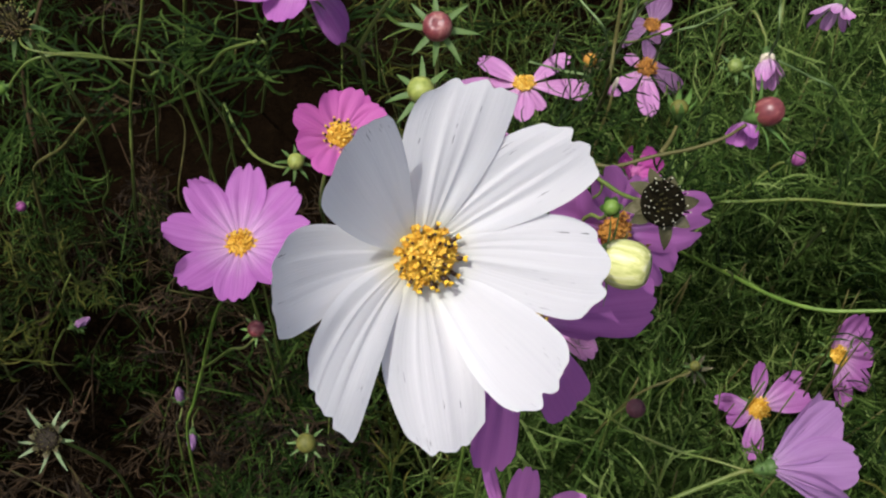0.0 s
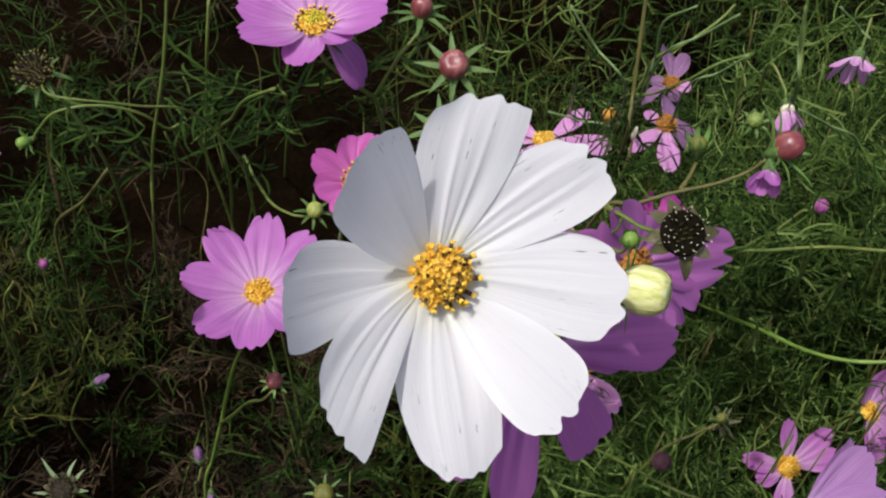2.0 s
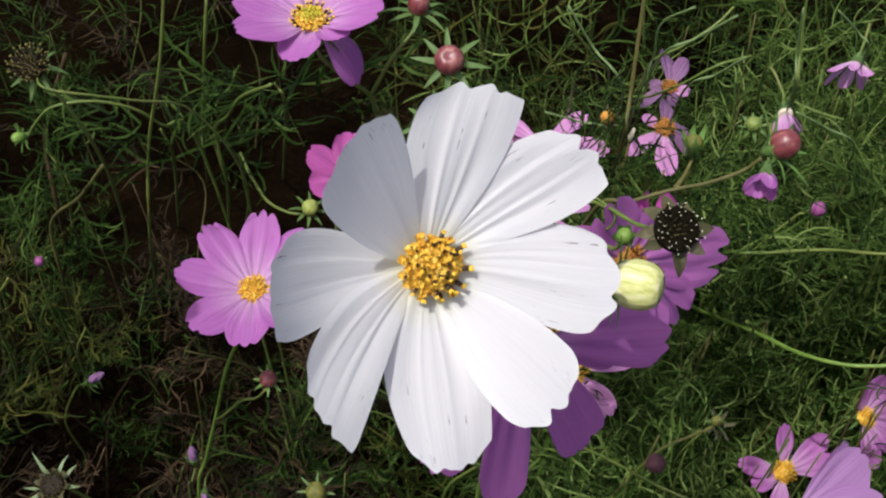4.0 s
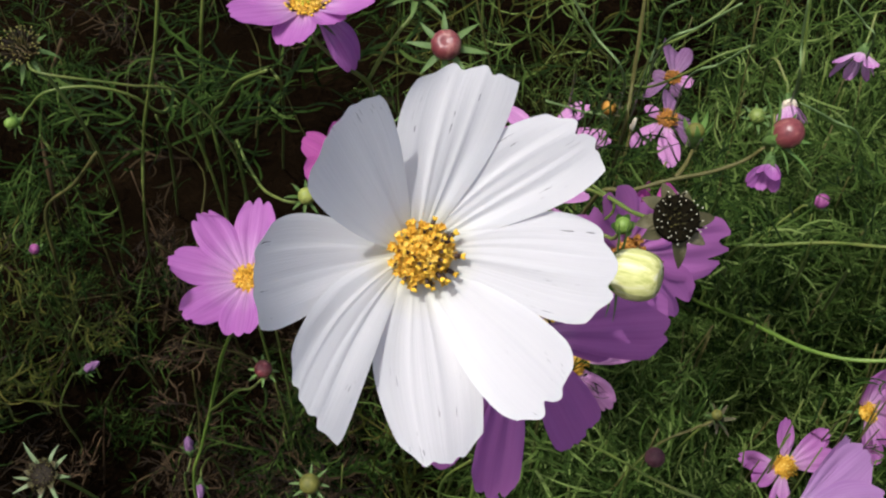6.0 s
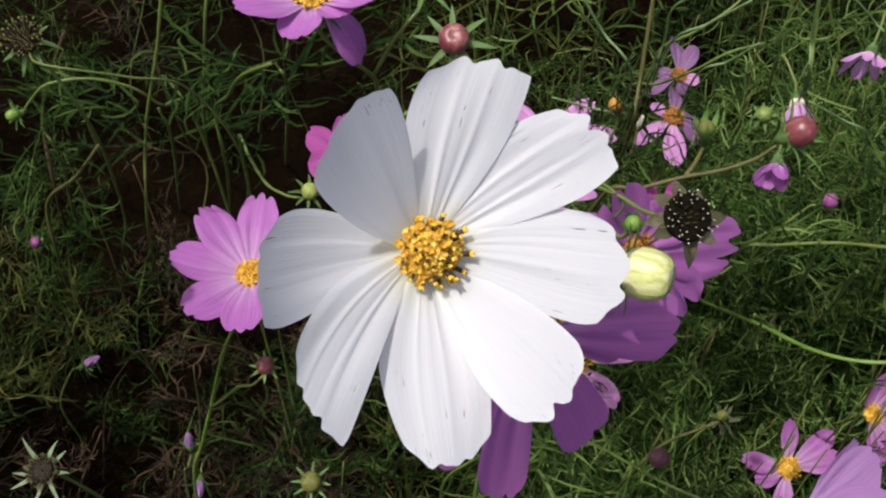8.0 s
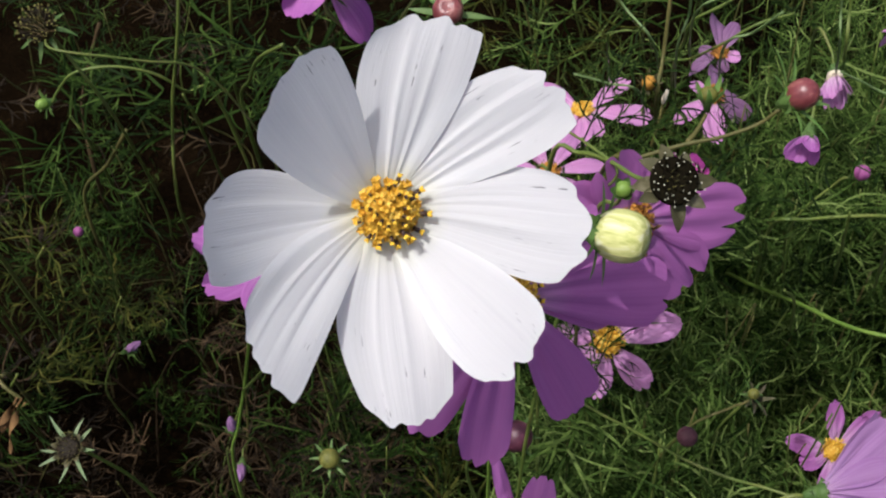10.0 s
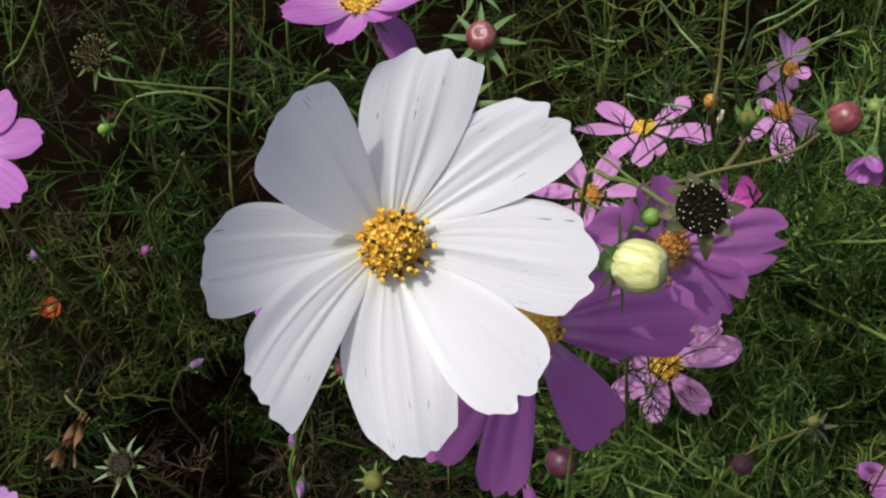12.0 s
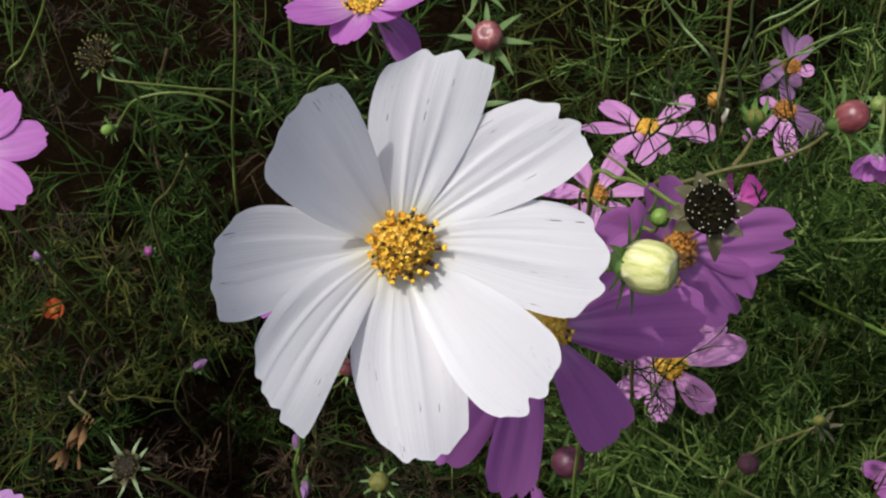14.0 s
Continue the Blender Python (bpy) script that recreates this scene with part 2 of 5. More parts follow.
SEED_DARK = speckled("dark brown seed", [(0.2, (0.006, 0.004, 0.002)), (0.6, (0.020, 0.013, 0.005)), (0.9, (0.07, 0.05, 0.012))], 500.0, 0.7, 0.0, 0.2, 0.5)
STRAW = speckled("bleached straw", [(0.3, (0.55, 0.46, 0.32)), (0.7, (0.80, 0.74, 0.60))], 500.0, 0.6, 0.1, 0.3)
SOIL_SHADED, soil_tree = material("garden soil")
sn = Nodes(soil_tree)
sco = sn.add("ShaderNodeTexCoord").outputs["Object"]
s1 = sn.add("ShaderNodeTexNoise", {"Vector": sco, "Scale": 9.0, "Detail": 8.0, "Roughness": 0.65})
s2 = sn.add("ShaderNodeTexNoise", {"Vector": sco, "Scale": 90.0, "Detail": 6.0, "Roughness": 0.7})
# brown soil taken near black: the plants' shade is put into its colour
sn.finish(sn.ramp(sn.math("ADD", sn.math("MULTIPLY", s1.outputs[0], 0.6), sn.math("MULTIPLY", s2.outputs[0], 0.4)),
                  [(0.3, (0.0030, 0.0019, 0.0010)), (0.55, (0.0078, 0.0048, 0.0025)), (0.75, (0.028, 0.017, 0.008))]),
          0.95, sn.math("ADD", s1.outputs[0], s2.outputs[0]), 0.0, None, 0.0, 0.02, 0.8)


# ---------------------------------------------------------------- mesh helpers
def mesh_object(name, verts, faces, mats, parent=None, label="", uvs=None, slots=None, smooth=True):
    me = bpy.data.meshes.new(name)
    me.from_pydata([tuple(v) for v in verts], [], faces)
    for m in mats if isinstance(mats, (list, tuple)) else [mats]:
        me.materials.append(m)
    if uvs is not None:
        layer = me.uv_layers.new(name="UVMap")
        idx = np.empty(len(me.loops), np.int32)
        me.loops.foreach_get("vertex_index", idx)
        layer.data.foreach_set("uv", np.asarray(uvs, np.float32)[idx].ravel())
    if slots is not None:
        me.polygons.foreach_set("material_index", np.asarray(slots, np.int32))
    if smooth:
        me.polygons.foreach_set("use_smooth", np.ones(len(me.polygons), bool))
    me.update()
    ob = new(name, me)
    if parent:
        ob.parent = parent
    if label:
        tagged(ob, label)
    return ob


class Soup:
    """Gathers vertices and faces of one mesh."""

    def __init__(self):
        self.v, self.f, self.s = [], [], []

    def add(self, verts, faces, slot=0):
        k = len(self.v)
        self.v.extend(verts)
        self.f.extend([tuple(i + k for i in f) for f in faces])
        self.s.extend([slot] * len(faces))


def tube(points, radii, sides=8, closed=True):
    """Verts and faces of a round tube along points."""
    pts = [Vector(p) for p in points]
    verts, faces = [], []
    up = Vector((0.3, 0.2, 0.9))
    for i, p in enumerate(pts):
        d = (pts[min(i + 1, len(pts) - 1)] - pts[max(i - 1, 0)]).normalized()
        a = d.cross(up)
        a = a.normalized() if a.length > 1e-4 else Vector((1, 0, 0))
        b = d.cross(a)
        for k in range(sides):
            w = 2 * math.pi * k / sides
            verts.append(p + (a * math.cos(w) + b * math.sin(w)) * radii[i])
    for i in range(len(pts) - 1):
        for k in range(sides):
            q = (k + 1) % sides
            faces.append((i * sides + k, i * sides + q, (i + 1) * sides + q, (i + 1) * sides + k))
    if closed:
        faces.append(tuple(range(sides - 1, -1, -1)))
        faces.append(tuple((len(pts) - 1) * sides + k for k in range(sides)))
    return verts, faces


def spline(points, steps=6):
    """Points along a smooth line through the given ones."""
    p = [Vector(q) for q in points]
    p = [2 * p[0] - p[1]] + p + [2 * p[-1] - p[-2]]
    out = []
    for i in range(1, len(p) - 2):
        for k in range(steps):
            t = k / steps
            out.append(0.5 * (2 * p[i] + (p[i + 1] - p[i - 1]) * t + (2 * p[i - 1] - 5 * p[i] + 4 * p[i + 1] - p[i + 2]) * t * t
                              + (3 * p[i] - p[i - 1] - 3 * p[i + 1] + p[i + 2]) * t ** 3))
    out.append(p[-2])
    return out


def lathe(profile, sides=20, ribs=0, depth=0.0, twist=0.0):
    """A turned body round z from (radius, height) pairs, with optional ribs."""
    verts, faces = [], []
    top = profile[-1][1]
    for r, z in profile:
        for k in range(sides):
            w = 2 * math.pi * k / sides
            rr = r * (1 - depth * (0.5 + 0.5 * math.cos(ribs * (w + twist * z / max(top, 1e-6))))) if ribs else r
            verts.append((rr * math.cos(w), rr * math.sin(w), z))
    for i in range(len(profile) - 1):
        for k in range(sides):
            q = (k + 1) % sides
            faces.append((i * sides + k, i * sides + q, (i + 1) * sides + q, (i + 1) * sides + k))
    faces.append(tuple(range(sides - 1, -1, -1)))
    faces.append(tuple((len(profile) - 1) * sides + k for k in range(sides)))
    return verts, faces


# ---------------------------------------------------------------- parts of a bloom
def petal_mesh(length, half, lift, curl, cup, pleat, notches, seed, claw=0.2, nu=18, nv=17, round_off=0.24, twist=0.0, widest=0.66, ridge=0.5, skew=0.0, aside=0.0, taper=0.16, bend=0.0, swell=1.15):
    """One petal along +x, its face towards +z. lift and curl in degrees: the slope at the claw and its gain up to the rim."""
    rng = random.Random(seed)
    ph = [rng.uniform(0, 6.28) for _ in range(4)]
    e0, k = radians(lift), radians(curl) / length
    k = k if abs(k) > 1e-4 else 1e-4
    verts, uvs, faces = [], [], []
    for i in range(nu + 1):
        s = i / nu
        g = claw + (1 - claw) * math.sin(math.pi / 2 * min(1, s / widest)) ** swell
        if s > widest:
            g *= 1 - taper * ((s - widest) / (1 - widest)) ** 2
        for j in range(nv + 1):
            v = 2 * j / nv - 1
            end = 1 - round_off * abs(v) ** 2.6
            for at, deep in notches:
                end -= deep * math.exp(-((v - at) / 0.11) ** 2)
            end += 0.012 * math.sin(9 * v + ph[0]) + skew * v
            r = s * length * end
            y = (v * (1 + 0.03 * math.sin(5 * s + ph[1] + (1 if v > 0 else 0))) + aside * s) * half * g + bend * half * s * s
            x = (math.sin(e0 + k * r) - math.sin(e0)) / k
            z = -(math.cos(e0 + k * r) - math.cos(e0)) / k
            h = cup * half * v * v * min(1, s * 1.6)
            h += pleat * (math.cos(2.6 * math.pi * v + ph[2] * 0.2) * 0.5 + math.cos(6.0 * math.pi * v + ph[2]) * 0.05) * math.sin(math.pi * min(1, s * 0.9 + 0.1)) * half * 0.12
            h += 0.02 * half * math.sin(4 * s + 3 * v + ph[3]) * s * 2
            for at in (-0.27 + 0.05 * math.sin(ph[0]), 0.24 + 0.05 * math.sin(ph[1])):
                h += ridge * 0.055 * half * math.exp(-((v - at) / 0.075) ** 2) * math.sin(math.pi * min(1, s * 0.85 + 0.12))
            h += twist * v * half * s
            slope_at = e0 + k * r
            verts.append((x - h * math.sin(slope_at), y, z + h * math.cos(slope_at)))
            uvs.append((s, 0.5 + 0.5 * v))
    for i in range(nu):
        for j in range(nv):
            a = i * (nv + 1) + j
            faces.append((a, a + nv + 1, a + nv + 2, a + 1))
    return verts, faces, uvs


def single_floret(length, r):
    """A tubular floret with a five-pointed mouth, along +z."""
    soup = Soup()
    verts, faces = [], []
    for zz, ra, star in ((-0.4, 0.7, 0), (0.55, 0.75, 0), (0.85, 1.15, 0), (1.0, 1.7, 1), (0.78, 0.45, 0)):
        for k in range(10):
            a = math.pi * k / 5
            rad = r * ra * ((1.0 if k % 2 else 0.55) if star else 1.0)
            verts.append(Vector((rad * math.cos(a), rad * math.sin(a), zz * length)))
    for lv in range(4):
        for k in range(10):
            p = (k + 1) % 10
            faces.append((lv * 10 + k, lv * 10 + p, (lv + 1) * 10 + p, (lv + 1) * 10 + k))
    faces.append(tuple(40 + k for k in range(10)))
    soup.add(verts, faces)
    return soup


def stamen_mesh(length):
    """A dark anther tube with a forked yellow tip, along +z."""
    soup = Soup()
    r = length * 0.135
    v, f = tube([(0, 0, 0), (0, 0, length * 0.3)], [r * 0.6, r * 0.8], 6)
    soup.add(v, f, 1)
    v, f = tube([(0, 0, length * 0.3), (0, 0, length * 0.5), (0, 0, length * 0.76)], [r, r * 1.15, r * 1.05], 7)
    soup.add(v, f, 0)
    for side in (-1, 1):
        v, f = tube([(0, 0, length * 0.76), (side * r * 0.4, 0, length * 0.88), (side * r * 0.9, 0, length * 0.96), (side * r * 1.3, 0, length * 0.95)], [r * 0.8, r * 0.8, r * 0.65, r * 0.35], 6)
        soup.add(v, f, 1)
    return soup


def bracts(parent, count, length, half, lift, curl, mat, seed, z=0.0, base=0.003, label="", uneven=1.0):
    """Pointed bracts in a ring under the head."""
    rng = random.Random(seed)
    for i in range(count):
        w = 2 * math.pi * i / count + rng.uniform(-0.12, 0.12) * uneven
        ln = length * (1 + rng.uniform(-0.15, 0.15) * uneven)
        e0, k = radians(lift + rng.uniform(-8, 8) * uneven), radians(curl * (1 + rng.uniform(-0.3, 0.3) * uneven)) / ln
        bend = rng.uniform(-0.12, 0.12) * uneven
        k = k if abs(k) > 1e-4 else 1e-4
        verts, faces = [], []
        nu = 7
        for a in range(nu + 1):
            s = a / nu
            g = half * (0.75 + 0.6 * s - 1.35 * s ** 1.7) + 0.00012
            r = s * ln
            x = base + (math.sin(e0 + k * r) - math.sin(e0)) / k
            zz = z - (math.cos(e0 + k * r) - math.cos(e0)) / k
            for v, lift_edge in ((-1, 0.35), (0, 0), (1, 0.35)):
                verts.append((x, v * g + bend * ln * s * s, zz + lift_edge * g))
        for a in range(nu):
            for j in range(2):
                q = a * 3 + j
                faces.append((q, q + 3, q + 4, q + 1))
        ob = mesh_object("bract", verts, faces, mat, parent, label)
        ob.matrix_local = Matrix.Rotation(w, 4, "Z")


HEADS = []      # place and clear radius of every head, which the leaves keep off
IN_SUN = []         # low heads that the sun reaches through a gap in the leaves
OPEN_LINES = []     # points of stems that stand free above the leaves
STEM_COUNT = [0]


def stem_part(parent, points, r0, r1, mat=None, sides=8, name="stem"):
    """A stem in world coordinates as a part of a thing whose pose is a pure placement."""
    pts = spline(points, 6)
    inv = parent.matrix_basis.inverted()
    radii = [r0 + (r1 - r0) * i / (len(pts) - 1) for i in range(len(pts))]
    STEM_COUNT[0] += 1
    for i in range(1, len(pts) - 1):
        radii[i] *= 1 + 0.08 * math.sin(i * 1.7 + STEM_COUNT[0])
    v, f = tube(pts, radii, sides)
    return mesh_object(name, [inv @ p for p in v], f, mat or STEM, parent)


def down_to_ground(place, normal, drift=(0.0, 0.0), sag=0.02):
    """The line of a stem from under a head down into the soil."""
    p, n = Vector(place), normal.normalized()
    a = p - n * 0.012
    b = p - n * (0.03 + sag) - Vector((0, 0, 0.03))
    back = 0.5 * p.z / max(0.98 - p.z, 0.15)
    foot = Vector((b.x + drift[0] + (b.x - 0.02) * min(back, 1.2), b.y + drift[1] + b.y * min(back, 1.2), -0.01))
    return [p - n * 0.001, a, b, b.lerp(foot, 0.4) + Vector((0.006, -0.004, 0)), b.lerp(foot, 0.75) + Vector((-0.005, 0.004, 0)), foot]


def thing(name, m, label, category, group=""):
    ob = new(name)
    ob.empty_display_size = 0.01
    ob.matrix_basis = m
    return tagged(ob, label, category, group)


def cosmos(place, normal, petals, mat, label, seed, disc=0.0065, stem=True, drift=(0.0, 0.0), path=None, florets=46, disc_mat=None, stamens=0,
           clear=0.04, name="cosmos_flower", spin=0.0, stem_mat=None, stem_r=0.0009, teeth=0.05, green=True, widest=0.76, in_sun=False, core=None):
    """A cosmos bloom. petals: (bearing, length, half width, lift, curl, twist) in degrees and millimetres."""
    place, normal = Vector(place), normal.normalized()
    root = thing(name, facing(place, normal, spin), label, "flower", "cosmos blooms")
    rng = random.Random(seed)
    for i, (az, ln, half, lift, curl, twist, *own) in enumerate(petals):
        notch = [(-0.36 + rng.uniform(-0.1, 0.1), teeth * rng.uniform(0.5, 1.4)), (0.36 + rng.uniform(-0.1, 0.1), teeth * rng.uniform(0.5, 1.4))]
        if rng.random() < 0.4:
            notch.append((rng.uniform(-0.15, 0.15), teeth * 0.6))
        v, f, uv = petal_mesh(ln / 1000, half / 1000, lift, curl, rng.uniform(-0.05, 0.16), 1.0, notch, seed * 31 + i, twist=twist, widest=widest, round_off=0.17 if widest < 0.8 else 0.08, taper=0.14, claw=0.17, swell=1.55 if widest < 0.8 else 1.15)
        ob = mesh_object("petal", v, f, own[0] if own else mat, root, "", uv)
        ob.matrix_local = Matrix.Translation((0, 0, (i % 2) * 0.0006 - 0.001)) @ Matrix.Rotation(radians(az), 4, "Z") @ Matrix.Translation((disc * 0.25, 0, 0))
    v, f = lathe([(disc * 0.5, -0.0035), (disc * 0.85, -0.001), (disc * 0.92, 0.0008), (disc * 0.8, 0.0022), (disc * 0.4, 0.0034), (disc * 0.02, 0.0038)], 18)
    dome = mesh_object("disc", v, f, disc_mat or YELLOW, root, "domed centre of the bloom")
    shared = {}
    for i in range(florets):
        q = math.sqrt((i + 0.5) / florets)
        w = i * 2.39996 + rng.uniform(-0.1, 0.1)
        d = Vector((0.75 * q * math.cos(w) + rng.uniform(-0.1, 0.1), 0.75 * q * math.sin(w) + rng.uniform(-0.1, 0.1), 1)).normalized()
        kind = (i % 2, bool(core) and q < 0.55)
        if kind not in shared:
            one = single_floret(disc * (0.30 + 0.06 * (i % 2)), disc * 0.62 / math.sqrt(florets))
            ob = mesh_object("floret", one.v, one.f, core if kind[1] else disc_mat or YELLOW, dome, smooth=False)
            shared[kind] = ob.data
        else:
            ob = new("floret", shared[kind])
            ob.parent = dome
        ob.matrix_local = (Matrix.Translation((disc * 0.95 * q * math.cos(w), disc * 0.95 * q * math.sin(w), 0.0035 * (1 - q * q)))
                           @ d.to_track_quat("Z", "Y").to_matrix().to_4x4() @ Matrix.Rotation(rng.uniform(0, 6), 4, "Z") @ Matrix.Scale(rng.uniform(0.8, 1.25), 4))
    if stamens:
        st = stamen_mesh(disc * 0.55)
        first = None
        for i in range(stamens):
            w = 2 * math.pi * (i + rng.uniform(-0.3, 0.3)) / stamens
            rr = disc * rng.uniform(0.72, 0.98)
            d = Vector((math.cos(w), math.sin(w), rng.uniform(0.5, 1.1)))
            if first is None:
                first = mesh_object("stamen", st.v, st.f, [BROWN, YOLK], root, "dark brown anther with yellow tip", None, st.s)
                ob = first
            else:
                ob = new("stamen", first.data)
                ob.parent = root
                tagged(ob, "dark brown anther with yellow tip")
            ob.matrix_local = Matrix.Translation((rr * math.cos(w), rr * math.sin(w), 0.0015)) @ d.to_track_quat("Z", "Y").to_matrix().to_4x4()
    if green:
        v, f = lathe([(0.0012, -0.008), (disc * 0.45, -0.0065), (disc * 0.7, -0.004), (disc * 0.72, -0.0016)], 14)
        mesh_object("calyx", v, f, BRACT, root, "green calyx")
        bracts(root, 8, disc * 1.6, disc * 0.18, -6, -30, BRACT, seed, -0.004, disc * 0.5)
    if stem:
        stem_part(root, path or down_to_ground(place - normal * 0.006, normal, drift), stem_r, stem_r * 1.3, stem_mat)
    HEADS.append((place, clear))
    if in_sun:
        IN_SUN.append((place, clear))
    return root


def ring(count, start, length, half, lift, curl, seed, vary=0.07, twist=0.1, skip=()):
    """Petals set round a ring with small differences."""
    rng = random.Random(seed)
    out = []
    for i in range(count):
        if i in skip:
            continue
        out.append((start + 360 * i / count + rng.uniform(-5, 5), length * rng.uniform(1 - vary, 1 + vary), half * rng.uniform(1 - vary, 1 + vary),
                    lift + rng.uniform(-5, 5), curl + rng.uniform(-8, 8), rng.uniform(-twist, twist)))
    return out


def wrapped_petals(root, radius, height, point, mat):
    """Petals rolled round a bud, each tucked under the next, ragged at the tip."""
    for i in range(5):
        rng = random.Random(700 + i)
        reach = rng.uniform(0.80, 0.90)
        verts, faces = [], []
        for a in range(13):
            s = a / 12
            for b in range(9):
                v = b / 4 - 1
                e = -0.75 + (0.75 + math.pi / 2 * (reach - 0.05 * v * v)) * s
                r = radius * math.cos(e) ** (0.85 if e < 0 else point) * (1.012 + 0.030 * (v + 1)) + 0.0006 * s ** 4
                w = radians(46) * v * (0.92 + 0.08 * s) + 0.35 * s
                verts.append((r * math.cos(w), r * math.sin(w), height * 0.5 * math.sin(e)))
        for a in range(12):
            for b in range(8):
                q = a * 9 + b
                faces.append((q, q + 1, q + 10, q + 9))
        ob = mesh_object("petal", verts, faces, mat, root, "folded creamy petal")
        ob.matrix_local = Matrix.Rotation(2 * math.pi * i / 5 + rng.uniform(-0.15, 0.15), 4, "Z")


def bud(place, axis, radius, height, mat, label, seed, bract_len=0.010, bract_lift=10, bract_curl=-20, bract_mat=None, count=8, ribs=0, rib_depth=0.0,
        drift=(0.0, 0.0), path=None, clear=0.02, stem_mat=None, stem=True, dimple=False, point=0.85, bract_half=0.0016, cover=0.0, folded=False):
    """A closed bud on a stem with a ring of bracts."""
    place, axis = Vector(place), axis.normalized()
    root = thing("cosmos_bud", facing(place, axis), label, "bud", "cosmos buds")
    prof = []
    for i in range(13):
        a = -math.pi / 2 + math.pi * i / 12
        r = max(radius * max(math.cos(a), 0.0) ** (0.85 if a < 0 else point), 0.0002)
        z = height * 0.5 * math.sin(a)
        if dimple and i > 10:
            z -= height * 0.06 * (i - 10)
        prof.append((r, z))
    v, f = lathe(prof, 32, ribs, rib_depth, 1.2)
    mesh_object("body", v, f, mat, root)
    v, f = lathe([(0.0011, -height * 0.5 - 0.004), (radius * 0.5, -height * 0.5 - 0.001), (radius * 0.8, -height * 0.36), (radius * 0.86, -height * 0.26)], 16)
    mesh_object("calyx", v, f, bract_mat or BRACT, root, "green calyx")
    bracts(root, count, bract_len, bract_half, bract_lift, bract_curl, bract_mat or BRACT, seed, -height * 0.36, radius * 0.75)
    if cover:
        bracts(root, 8, height * cover, radius * 0.62, 52, 52, bract_mat or BRACT, seed + 40, -height * 0.46, radius * 0.62)
    if folded:
        wrapped_petals(root, radius, height, point, mat)
    if stem:
        stem_part(root, path or down_to_ground(place - axis * (height * 0.5 + 0.002), axis, drift, 0.01), 0.0006, 0.0010, stem_mat)
    HEADS.append((place, clear))
    return root

# ---------------------------------------------------------------- ground
def ground_sheet():
    verts, faces = [], []
    xs = [-200, -40, -8, -3] + [-1.6 + 0.08 * i for i in range(41)] + [3, 8, 40, 200]
    ys = [-200, -40, -8, -2] + [-0.6 + 0.08 * i for i in range(41)] + [4, 8, 40, 200]
    for y in ys:
        for x in xs:
            near = 1.0 if abs(x) < 2 and -0.7 < y < 2.8 else 0.0
            verts.append((x, y, near * 0.03 * (noise.noise(Vector((x * 6, y * 6, 0))) + 0.5 * noise.noise(Vector((x * 17, y * 17, 3))))))
    w = len(xs)
    for j in range(len(ys) - 1):
        for i in range(w - 1):
            a = j * w + i
            faces.append((a, a + 1, a + w + 1, a + w))
    return tagged(mesh_object("ground", verts, faces, SOIL_SHADED), "crumbly brown garden soil, darkened for the shade under the flowers", "ground", "", "structure")


ground_sheet()

# ---------------------------------------------------------------- the white bloom
WHITE_AT = Vector((-0.0056, 0.1425, 0.7936))
WHITE_N = slope(0.287, -0.048, 0.957)


